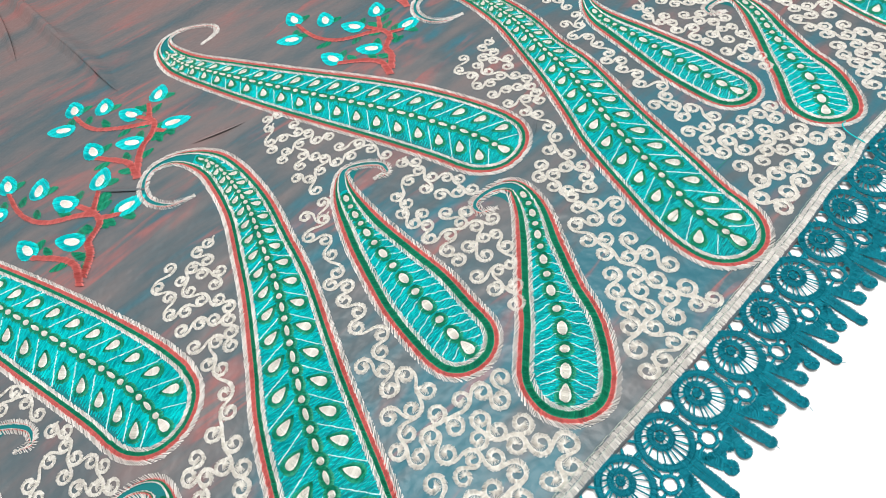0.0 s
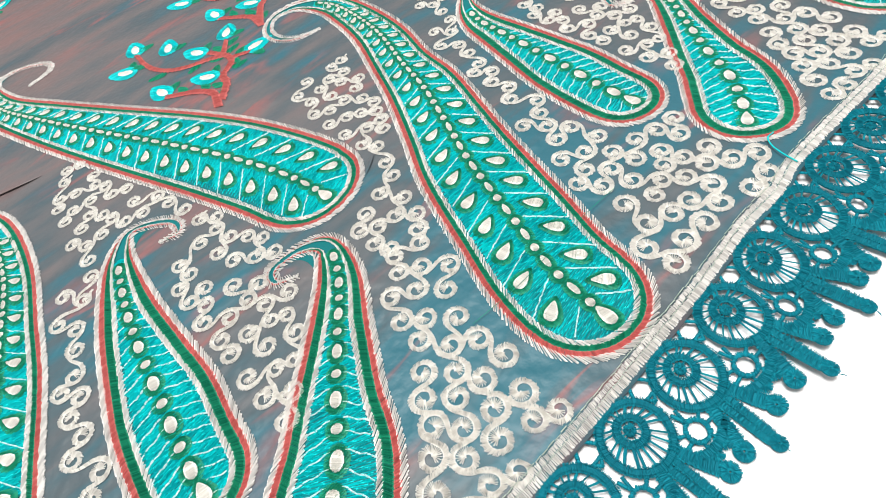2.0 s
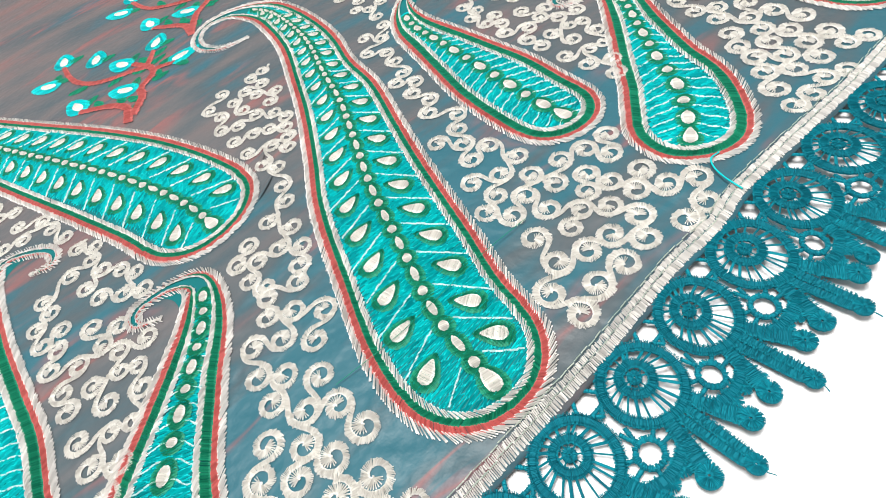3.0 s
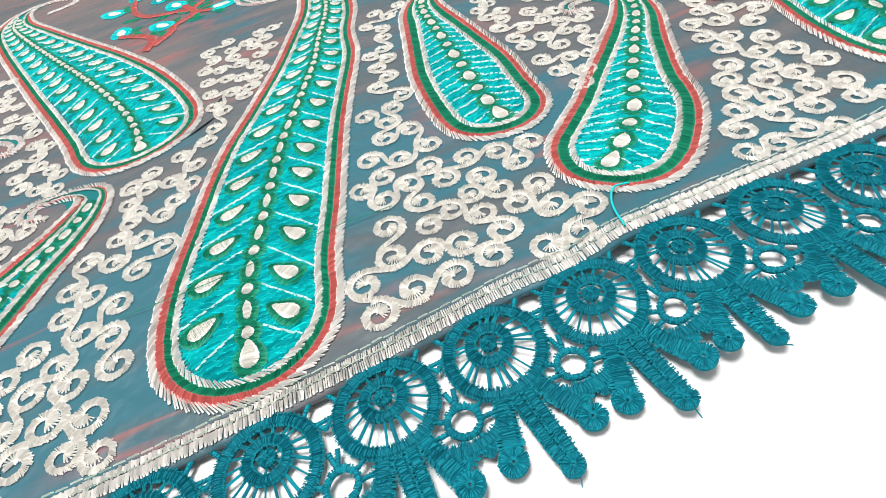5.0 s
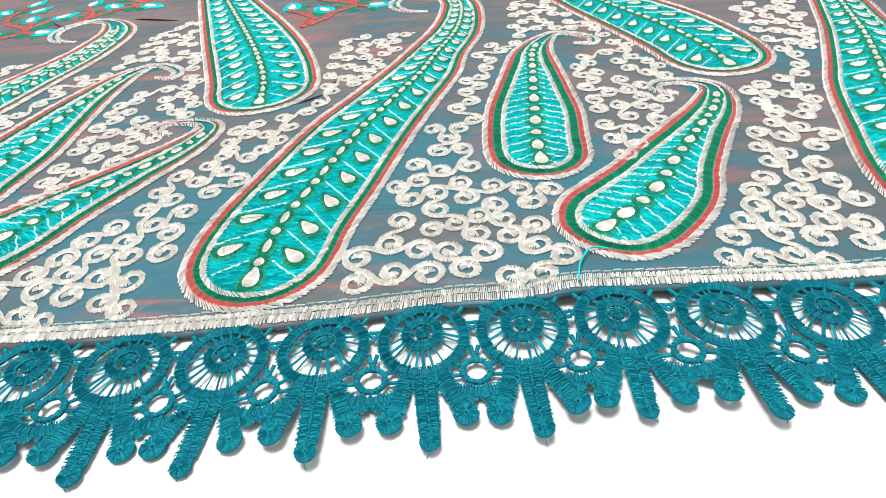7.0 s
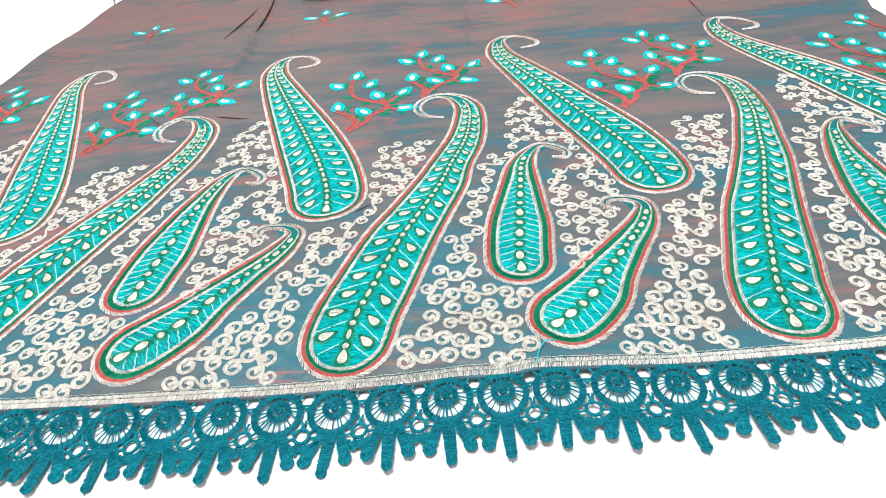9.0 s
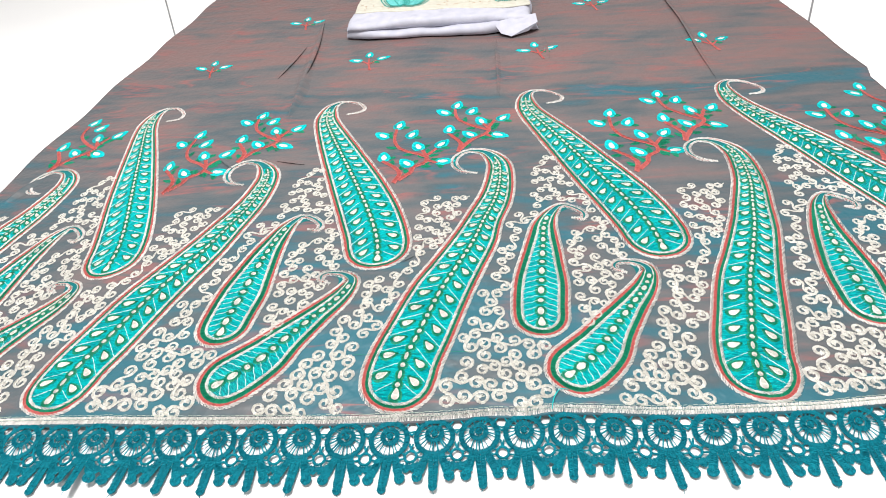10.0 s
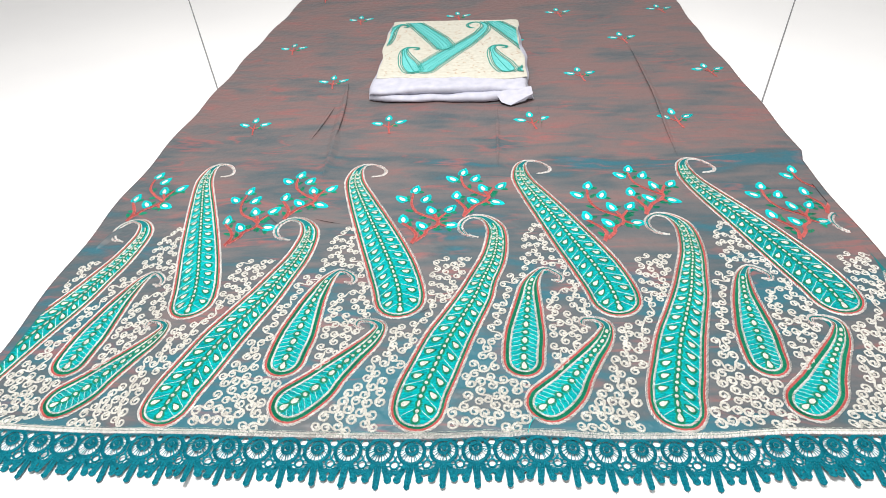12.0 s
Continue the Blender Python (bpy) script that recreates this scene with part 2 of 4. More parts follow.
def smooth_line(points, n):
    """A rounded curve through the points (any number of columns), n samples evenly along it."""
    p = np.array(points, float)
    p = np.concatenate([[2 * p[0] - p[1]], p, [2 * p[-1] - p[-2]]])
    out = []
    for i in range(1, len(p) - 2):
        t = np.linspace(0, 1, 24, endpoint=False)[:, None]
        a, b, c, d = p[i - 1], p[i], p[i + 1], p[i + 2]
        out.append(0.5 * (2 * b + (c - a) * t + (2 * a - 5 * b + 4 * c - d) * t ** 2 + (3 * b - a - 3 * c + d) * t ** 3))
    out.append(p[-2][None])
    p = np.concatenate(out)
    d = np.r_[0, np.cumsum(np.hypot(*np.diff(p[:, :2], axis=0).T))]
    s = np.linspace(0, d[-1], n)
    return np.stack([np.interp(s, d, p[:, k]) for k in range(p.shape[1])], 1), s


def normals(p):
    t = np.gradient(p[:, :2], axis=0)
    t /= np.maximum(np.hypot(t[:, 0], t[:, 1]), 1e-9)[:, None]
    return t, np.stack([-t[:, 1], t[:, 0]], 1)


def in_polygon(pts, poly):
    x, y = pts[:, 0][:, None], pts[:, 1][:, None]
    x0, y0 = poly[:, 0][None], poly[:, 1][None]
    x1, y1 = np.roll(poly[:, 0], -1)[None], np.roll(poly[:, 1], -1)[None]
    cross = ((y0 > y) != (y1 > y)) & (x < (x1 - x0) * (y - y0) / (y1 - y0 + 1e-12) + x0)
    return cross.sum(1) % 2 == 1


# ---------------------------------------------------------------- table
def table():
    top = mesh_object("table_top", *box_faces((-3.0, -2.2, -0.05), (3.2, 4.0, -0.0035)), TABLE)
    tagged(top, "glossy white laminate table top in large panels", "table", kind="structure")
    for (x0, y0), (x1, y1) in (((-0.385, 0.14), (-1.40, 2.22)), ((0.675, -0.02), (1.80, 2.13))):
        d = Vector((x1 - x0, y1 - y0)).normalized()
        s = Vector((-d.y, d.x)) * 0.0015
        v = [(x0 - s.x, y0 - s.y, -0.0035), (x0 + s.x, y0 + s.y, -0.0035), (x1 + s.x, y1 + s.y, -0.0035), (x1 - s.x, y1 - s.y, -0.0035)]
        v += [(a, b, -0.0031) for a, b, _ in v]
        j = mesh_object("joint_strip", v, [[4, 5, 6, 7], [0, 1, 5, 4], [1, 2, 6, 5], [2, 3, 7, 6], [3, 0, 4, 7]], JOINT, top)


def box_faces(a, b):
    v = [(x, y, z) for z in (a[2], b[2]) for x, y in ((a[0], a[1]), (b[0], a[1]), (b[0], b[1]), (a[0], b[1]))]
    return v, [[3, 2, 1, 0], [4, 5, 6, 7], [0, 1, 5, 4], [1, 2, 6, 5], [2, 3, 7, 6], [3, 0, 4, 7]]


table()

# ---------------------------------------------------------------- the embroidered silk
fabric = new("embroidered_fabric")
tagged(fabric, "brown and teal shot silk with paisley embroidery and lace hem", "fabric")


def cloth_sheet():
    xs = np.linspace(XL, XR, 300)
    ys = np.concatenate([np.linspace(HEM, 0.15, 260), np.linspace(0.155, FAR, 200)])
    gx, gy = np.meshgrid(xs, ys)
    # selvedges wander a little
    wob = 0.003 * np.sin(9 * gy + 1) + 0.002 * np.sin(31 * gy)
    k = np.clip(np.abs(gx - (XL + XR) / 2) / 0.556, 0, 1) ** 8
    k = k * np.where(gy > -0.6, 1, 0)
    gx = gx + wob * k + np.where(gx < 0.1, 0.062, 0.02) * np.clip(gy - 0.02, 0, None) * np.abs(gx - 0.138) / 0.556
    gx = gx + 0.011 * np.clip((gy + 0.165) / 0.03, 0, 1) * np.clip((gx - 0.60) / 0.094, 0, 1) ** 3
    v = np.stack([gx.ravel(), (gy + hem_sag(gx, gy)).ravel(), height(gx, gy).ravel()], 1)
    n, m = len(xs), len(ys)
    i = (np.arange(m - 1)[:, None] * n + np.arange(n - 1)[None]).ravel()
    faces = np.stack([i, i + 1, i + n + 1, i + n], 1).tolist()
    # turned-down rim
    ring = list(range(n)) + [r * n + n - 1 for r in range(1, m)] + [(m - 1) * n + c for c in range(n - 2, -1, -1)] + [r * n for r in range(m - 2, 0, -1)]
    low = v[ring].copy()
    low[:, 2] -= 0.0016
    base = len(v)
    v = np.concatenate([v, low])
    for a in range(len(ring)):
        b = (a + 1) % len(ring)
        faces.append([ring[b], ring[a], base + a, base + b])
    return mesh_object("silk_sheet", v, faces, SILK, fabric, smooth=True)


cloth_sheet()

# spine of each motif from the curl's tip to the bulb: x, y, half-width
PAISLEY = {
    "A": [(0.1640, -0.3560, 0.0012), (0.1470, -0.3500, 0.0036), (0.1385, -0.3360, 0.0042), (0.1410, -0.3190, 0.0042), (0.1540, -0.3070, 0.0044),
          (0.1720, -0.3100, 0.0075), (0.1855, -0.3270, 0.0130), (0.1900, -0.3500, 0.0160), (0.1851, -0.3938, 0.0190), (0.1720, -0.4375, 0.0221),
          (0.1605, -0.4722, 0.0249), (0.1425, -0.5142, 0.0275), (0.1279, -0.5476, 0.0302), (0.1130, -0.5908, 0.0315), (0.1016, -0.6255, 0.0316), (0.0960, -0.6690, 0.0310)],
    "B": [(-0.0097, -0.1905, 0.0012), (0.0090, -0.1850, 0.0024), (0.0120, -0.1710, 0.0026), (-0.0040, -0.1530, 0.0028), (-0.0230, -0.1500, 0.0040),
          (-0.0350, -0.1640, 0.0100), (-0.0370, -0.1900, 0.0155), (-0.0321, -0.2150, 0.0185), (-0.0162, -0.2573, 0.0233), (0.0010, -0.2993, 0.0274),
          (0.0182, -0.3412, 0.0308), (0.0349, -0.3834, 0.0335), (0.0507, -0.4258, 0.0350), (0.0630, -0.4687, 0.0345), (0.0680, -0.5130, 0.0335)],
    "C": [(0.2587, -0.4455, 0.0012), (0.2690, -0.4480, 0.0034), (0.2715, -0.4390, 0.0040), (0.2630, -0.4285, 0.0042), (0.2510, -0.4230, 0.0042), (0.2420, -0.4310, 0.0075),
          (0.2344, -0.4472, 0.0115), (0.2264, -0.4787, 0.0172), (0.2215, -0.5108, 0.0222), (0.2182, -0.5385, 0.0258), (0.2145, -0.5708, 0.0255), (0.2139, -0.6032, 0.0250)],
    "D": [(0.2963, -0.5290, 0.0012), (0.2870, -0.5225, 0.0036), (0.2900, -0.5145, 0.0040), (0.3055, -0.5155, 0.0046), (0.3160, -0.5255, 0.0082),
          (0.3090, -0.5459, 0.0128), (0.2898, -0.5714, 0.0170), (0.2713, -0.5955, 0.0216), (0.2565, -0.6165, 0.0262), (0.2350, -0.6365, 0.0276), (0.2150, -0.6505, 0.0270)],
}


class Outline:
    """A paisley: its spine, half-widths, and rims at any inset."""

    def __init__(self, rows, n=400):
        self.line, self.s = smooth_line(rows, n)
        c, hw = self.line[:, :2], self.line[:, 2]
        end = self.s[-1] - self.s
        r = rows[-1][2]
        self.hw = np.where(end < r, np.minimum(hw, np.sqrt(np.maximum(r * r - np.maximum(r - end, 0) ** 2, 0))), hw)
        self.t, self.n = normals(c)
        self.c = c
        left, right = c + self.n * self.hw[:, None], c - self.n * self.hw[:, None]
        ring = np.concatenate([left, right[::-1]])
        k = np.concatenate([hw, hw[::-1]])
        d = np.r_[0, np.cumsum(np.hypot(*np.diff(ring, axis=0).T))]
        q = np.linspace(0, d[-1], int(d[-1] / 0.001))
        self.outer = np.stack([np.interp(q, d, ring[:, i]) for i in range(2)], 1)
        self.half = np.interp(q, d, k)
        self.k = np.clip((self.half - 0.0042) / 0.0115, 0, 1)
        t, nn = normals(self.outer)
        for _ in range(3):
            nn[1:-1] = (nn[:-2] + 2 * nn[1:-1] + nn[2:]) / 4
        self.out = -nn / np.maximum(np.hypot(nn[:, 0], nn[:, 1]), 1e-6)[:, None]
        mid = len(q) // 2
        if np.dot(self.out[mid], self.outer[mid] - c[-40]) < 0:
            self.out = -self.out

    def rim(self, inset):
        """Closed rim, inset by a distance that gives way where the motif is narrow."""
        first = np.minimum(min(inset, 0.0026), 0.92 * self.half)
        return self.outer - self.out * (first + max(inset - 0.0026, 0) * self.k)[:, None]


def even(p, step):
    d = np.r_[0, np.cumsum(np.hypot(*np.diff(p, axis=0).T))]
    n = max(int(d[-1] / step), 3)
    return np.stack([np.interp(np.linspace(0, d[-1], n), d, p[:, k]) for k in range(2)], 1)


def band(o, inset0, inset1, step, slant, w, h, z, rng, ragged=0.0004, dense=1):
    """Satin stitches slanting across the ring between two insets."""
    a, b = o.rim(inset0), o.rim(inset1)
    d = np.r_[0, np.cumsum(np.hypot(*np.diff(a, axis=0).T))]
    n = int(d[-1] / step)
    s = np.linspace(0, d[-1], n) + rng.uniform(-0.3, 0.3, n) * step
    at = lambda poly, q: np.stack([np.interp(q, d, poly[:, k]) for k in range(2)], 1)
    kk = np.interp(s, d, np.clip(o.half / 0.009, 0.35, 1))
    p, q = at(a, s), at(b, s + slant * kk)
    u = p - q
    l = np.hypot(u[:, 0], u[:, 1])
    keep = (l > 0.0004) & (l < 0.013)
    u = u / np.maximum(l, 1e-6)[:, None]
    p = p + u * rng.uniform(-0.3, 1.0, n)[:, None] * ragged
    q = q - u * rng.uniform(-0.3, 1.0, n)[:, None] * ragged
    p, q = p[keep], q[keep]
    return p, q


def clipped(p, q, shift):
    m = inside_cloth((p + q) / 2 + [shift, 0]) & inside_cloth(p + [shift, 0]) & inside_cloth(q + [shift, 0])
    return m


def petal(c, ang, length, width, point=0.5, n=14):
    """Drop outline: pointed at the tail, round at the head."""
    t = np.linspace(0, 2 * np.pi, n, endpoint=False)
    x = np.cos(t) * length / 2
    y = np.sin(t) * width / 2 * (1 + point * np.cos(t)) / (1 + 0.3 * point)
    ca, sa = np.cos(ang), np.sin(ang)
    return np.stack([c[0] + x * ca - y * sa, c[1] + x * sa + y * ca], 1)


def hatch(poly, ang, step, w, h, z, rng, ragged=0.0003):
    """Threads side by side across a small convex shape, at an angle."""
    ca, sa = np.cos(ang), np.sin(ang)
    r = np.stack([poly[:, 0] * ca + poly[:, 1] * sa, -poly[:, 0] * sa + poly[:, 1] * ca], 1)
    ys = np.arange(r[:, 1].min() + step * 0.4, r[:, 1].max(), step)
    p, q = [], []
    nxt = np.roll(r, -1, 0)
    for y in ys:
        m = (r[:, 1] > y) != (nxt[:, 1] > y)
        if m.sum() < 2:
            continue
        x = r[m, 0] + (y - r[m, 1]) / (nxt[m, 1] - r[m, 1]) * (nxt[m, 0] - r[m, 0])
        a, b = x.min() - rng.uniform(0, ragged), x.max() + rng.uniform(0, ragged)
        p.append((a * ca - y * sa, a * sa + y * ca))
        q.append((b * ca - y * sa, b * sa + y * ca))
    if not p:
        p, q = [poly[0]], [poly[len(poly) // 2]]
    return strips(p, q, w, h, z)


def paisley_design(kind, seed):
    """All stitches of one motif, as (name, verts, faces, materials, index, centre), in the flat design."""
    rng = np.random.RandomState(seed)
    o = Outline(PAISLEY[kind])
    big = kind in "AB"
    w0, r0, g0, i0 = (0.0025, 0.0050, 0.0075, 0.0090) if big else (0.0025, 0.0050, 0.0092, 0.0108)
    out = []
    p, q = band(o, -0.0001, w0 + 0.0001, 0.00140, 0.0046, 0.0011, 0.0008, 0.0004, rng, 0.0009)
    out.append(("white_outline", p, q, 0.00078, 0.0009, 0.0005, GREYWHITE))
    p, q = band(o, w0 - 0.0005, r0, 0.00045, 0.0014, 0.001, 0.0006, 0.0004, rng, 0.0003)
    out.append(("coral_band", p, q, 0.00078, 0.0006, 0.0004, RED))
    p, q = band(o, r0 - 0.0003, g0, 0.00045, -0.0018, 0.001, 0.0006, 0.0004, rng, 0.0002)
    out.append(("green_band", p, q, 0.00078, 0.0006, 0.0004, GREEN))
    p, q = band(o, g0 - 0.0002, i0 + 0.0004, 0.00115, 0.0034, 0.001, 0.0006, 0.0006, rng, 0.0008)
    out.append(("inner_outline", p, q, 0.00072, 0.0008, 0.0006, GREYWHITE))
    # turquoise filling in staggered rows across the spine
    rim = o.rim(i0 - 0.0006)
    i_neck = np.argmax(o.line[:, 2] > (0.0115 if big else 0.0095))
    s = np.arange(o.s[i_neck], o.s[-1], 0.00074)
    ps, qs = [], []
    for j, a in enumerate(s):
        c = np.array([np.interp(a, o.s, o.c[:, k]) for k in range(2)])
        n = np.array([np.interp(a, o.s, o.n[:, k]) for k in range(2)])
        n = n + 0.25 * np.array([-n[1], n[0]])
        x = np.arange(-0.024, 0.024, 0.0055) + (j % 3) * 0.0018 + rng.uniform(-0.0008, 0.0008)
        for x0 in x:
            ps.append(c + n * x0 + rng.uniform(-0.0003, 0.0003, 2))
            qs.append(c + n * (x0 + 0.006) + rng.uniform(-0.0003, 0.0003, 2))
    p, q = np.array(ps), np.array(qs)
    m = in_polygon((p + q) / 2, rim)
    pin, qin = in_polygon(p, rim), in_polygon(q, rim)
    mid = (p + q) / 2
    p = np.where(pin[:, None], p, mid + (p - mid) * 0.25)
    q = np.where(qin[:, None], q, mid + (q - mid) * 0.25)
    out.append(("turquoise_filling", p[m], q[m], 0.00088, 0.0008, 0.0002, TEAL))
    # veins, drops and beads
    at = lambda a: (np.array([np.interp(a, o.s, o.c[:, k]) for k in range(2)]), np.array([np.interp(a, o.s, o.t[:, k]) for k in range(2)]),
                    np.array([np.interp(a, o.s, o.n[:, k]) for k in range(2)]), np.interp(a, o.s, o.line[:, 2]))
    vp, vq, drops = [], [], []
    stop = o.s[-1] - (i0 + (0.0080 if big else 0.0072))
    tip = at(stop)[0]
    stations = []
    a = stop - (0.0125 if big else 0.0118)
    while a > o.s[i_neck] + 0.004:
        stations.append(a)
        hw = at(a)[3]
        room = max(hw - i0 * min(1, hw / 0.0165), 0.002)
        a -= (0.0075 + 0.0105 * min(1, room / 0.019)) if big else (0.0062 + 0.0062 * min(1, room / 0.013))
    for k, a in enumerate(stations):
        c, t, n, hw = at(a)
        room = max(hw - i0 * min(1, hw / 0.0165), 0.002)
        step = (0.0075 + 0.0105 * min(1, room / 0.019)) if big else (0.0062 + 0.0062 * min(1, room / 0.013))
        for side in (-1, 1):
            ang_dir = (n * side * 0.86 + t * (0.62 if big else 0.35))
            ang_dir /= np.hypot(*ang_dir)
            if big:
                # a vein, then a drop beside it
                e = c + ang_dir * room * 1.5
                if a < stop - 0.006:
                    L = max(int(room * 1.2 / 0.0022), 2)
                    for f in range(L):
                        f0, f1 = 0.16 + 0.84 * f / L, 0.16 + 0.84 * (f + 1.12) / L
                        j = rng.uniform(-0.00018, 0.00018, 2)
                        u, v = c + (e - c) * f0 + j, c + (e - c) * f1 + j
                        if in_polygon(np.array([v]), rim)[0]:
                            vp.append(u)
                            vq.append(v)
                dc = c + t * step * 0.42 + ang_dir * room * 0.72
                size = 0.42 + 0.58 * min(1, room / 0.019)
                if room > 0.0035 and in_polygon(np.array([dc]), o.rim(i0 + 0.0026)).all() and np.hypot(*(dc - tip)) > 0.0078:
                    drops.append((dc, np.arctan2(ang_dir[1], ang_dir[0]) + side * rng.uniform(-0.1, 0.1), 0.0100 * size, 0.0058 * size, 0.55))
        if big or k % 1 == 0:
            size = (0.55 + 0.45 * min(1, room / 0.019))
            ang = np.arctan2(t[1], t[0])
            if big:
                drops.append((c - t * step * 0.24, ang, 0.0072 * size, 0.0028 * size, 0.0))
                drops.append((c + t * step * 0.26, ang, 0.0042 * size, 0.0038 * size, 0.0))
            elif k % 2:
                drops.append((c, ang, 0.0048 * size, 0.0056 * size, 0.0))
            else:
                drops.append((c, ang, 0.0092 * size, 0.0060 * size, 0.0))
    if not big:
        a = o.s[i_neck] + 0.006
        while a < o.s[-1] - i0 - 0.002:
            c, t, n, hw = at(a)
            room = max(hw - i0 * min(1, hw / 0.0165), 0.002)
            for side in (-1, 1):
                way = n * side * 0.92 + t * 0.40
                wav = rng.uniform(-0.0005, 0.0005)
                f = 0.003
                while f < 0.03:
                    u = c + way * f + t * (wav + 0.0004 * np.sin(f * 900))
                    v = c + way * (f + 0.0021) + t * (wav + 0.0004 * np.sin((f + 0.002) * 900))
                    f += 0.0022
                    if in_polygon(np.array([v]), rim)[0]:
                        vp.append(u)
                        vq.append(v)
            a += 0.0066
    c, t, n, hw = at(stop)
    drops.append((c, np.arctan2(t[1], t[0]), 0.0100, 0.0062, 0.45))
    out.append(("pale_vein", np.array(vp), np.array(vq), 0.0011, 0.0007, 0.0006, VEIN))
    pieces = []
    for dc, ang, l, w, pt in drops:
        green = hatch(petal(dc, ang, l + 0.0052, w + 0.0050, pt), ang + 1.2, 0.00042, 0.0007, 0.0005, 0.0008, rng)
        white = hatch(petal(dc, ang, l, w, pt), ang + 1.45, 0.00038, 0.0006, 0.0007, 0.0012, rng, 0.0002)
        pieces.append((dc, green, white))
    return o, out, pieces


def shifted(v, dx):
    v = v.copy()
    v[:, 0] += dx
    return v


LABELS = {"A": "long curved turquoise paisley with feather veins and a curled tip", "B": "leaning turquoise paisley with feather veins and a curled tip",
          "C": "small turquoise paisley with a beaded spine", "D": "small slanting turquoise paisley with a beaded spine"}
OUTLINES = {}
RANGE = {"A": range(-2, 3), "B": range(-1, 3), "C": range(-2, 2), "D": range(-2, 2)}
for seed, kind in enumerate("ABCD"):
    o, bands, pieces = paisley_design(kind, 11 + seed)
    OUTLINES[kind] = o
    for k in RANGE[kind]:
        dx = k * PERIOD
        # ground of the motif: a thin padded sheet under the stitches
        rim = o.rim(0.0036)
        half = len(rim) // 2
        gv = np.concatenate([rim[:half], rim[::-1][:half]]) + [dx, 0]
        gv[:, 0] = np.clip(gv[:, 0], XL, XR)
        gv = np.concatenate([gv, np.full((len(gv), 1), 0.00025)], 1)
        a, b = gv[:half], gv[half:]
        gv = np.concatenate([a + (b - a) * j / 8 for j in range(9)])
        gv[:, 2] = 0.0001
        gf = [[j * half + i, j * half + i + 1, (j + 1) * half + i + 1, (j + 1) * half + i] for i in range(half - 1) for j in range(8)]
        ground = mesh_object("paisley", lay(gv), gf, UNDER, fabric)
        tagged(ground, LABELS[kind])
        for name, p, q, w, h, z, mat in bands:
            m = clipped(p, q, dx)
            if not m.any():
                continue
            v, f = strips(p[m] + [dx, 0], q[m] + [dx, 0], w, h, z)
            mesh_object(name, lay(v), f, mat, ground)
        for dc, green, white in pieces:
            if not inside_cloth(np.array([dc]) + [dx, 0])[0]:
                continue
            v, f, idx = join([green, white])
            mesh_object("drop", lay(shifted(v, dx)), f, [GREEN, WHITE], ground, idx)

# ---------------------------------------------------------------- scrolls
# heads of the scroll chains in one repeat of the border: x, y in millimetres, ground by ground
SCROLL_GROUNDS = {
    "between_long_and_small": [
        (214, -447), (222, -435), (204, -463), (200, -475), (194, -489), (192, -502), (185, -509), (186, -521), (179, -529), (179, -551), (173, -561), (168, -572), (179, -572),
        (182, -587), (169, -589), (176, -600), (159, -597), (166, -607), (155, -610), (166, -619), (178, -612), (190, -604), (201, -609), (214, -611), (190, -619),
        (205, -619), (182, -625), (151, -625), (164, -633), (173, -630), (192, -629), (203, -635), (181, -637), (193, -640), (148, -639), (136, -646), (159, -645),
        (170, -647), (183, -649), (202, -648), (136, -659), (149, -656), (162, -659), (176, -658), (191, -663), (202, -665)],
    "under_leaning_tail": [
        (239, -338), (252, -331), (255, -351), (240, -357), (234, -371), (245, -373), (256, -380), (232, -393), (245, -393), (263, -400), (229, -409), (239, -409), (252, -411),
        (262, -415), (274, -409), (226, -422), (276, -421), (280, -434)],
    "between_small_ones": [
        (282, -449), (274, -466), (289, -456), (259, -470), (252, -484), (261, -495), (277, -480), (287, -475), (293, -484), (298, -491), (280, -492), (289, -499),
        (272, -506), (251, -513), (261, -521), (272, -519), (281, -516), (288, -532), (263, -536), (274, -539), (251, -539), (265, -549), (278, -554), (251, -556),
        (262, -563), (251, -570), (261, -577), (252, -586), (270, -565), (280, -543)],
    "before_long": [
        (419, -402), (410, -404), (411, -415), (413, -429), (401, -448), (401, -413), (391, -416), (379, -422), (403, -422), (391, -428), (405, -436), (382, -440), (393, -440), (384, -455), (392, -459), (385, -474),
        (378, -491), (372, -506), (368, -517), (355, -521), (341, -526), (333, -532), (340, -539), (350, -540), (361, -534), (332, -545), (335, -554), (351, -556)],
    "between_small_and_long": [
        (346, -563), (328, -568), (337, -574), (327, -582), (336, -593), (329, -607), (312, -589), (320, -596), (311, -602), (302, -614), (318, -614), (327, -621),
        (311, -624), (295, -623), (304, -632), (316, -634), (290, -633), (282, -641), (297, -642), (310, -645), (322, -648), (274, -651), (290, -650), (303, -654),
        (316, -658), (325, -662), (267, -662), (277, -664), (289, -662), (298, -666)],
}


def chain(points):
    """Link each head to the nearest one already in the chain: (head, the one its tail runs to, hand)."""
    p = np.array(points, float) / 1000
    left = list(range(1, len(p)))
    done, hand, links = [0], {0: 1}, [(0, None, 1)]
    while left:
        d = np.hypot(*(p[left][:, None] - p[done][None]).transpose(2, 0, 1))
        a, b = np.unravel_index(np.argmin(d), d.shape)
        i, j = left.pop(a), done[b]
        hand[i] = -hand[j]
        links.append((i, j if d[a, b] < 0.022 else None, hand[i]))
        done.append(i)
    return p, links


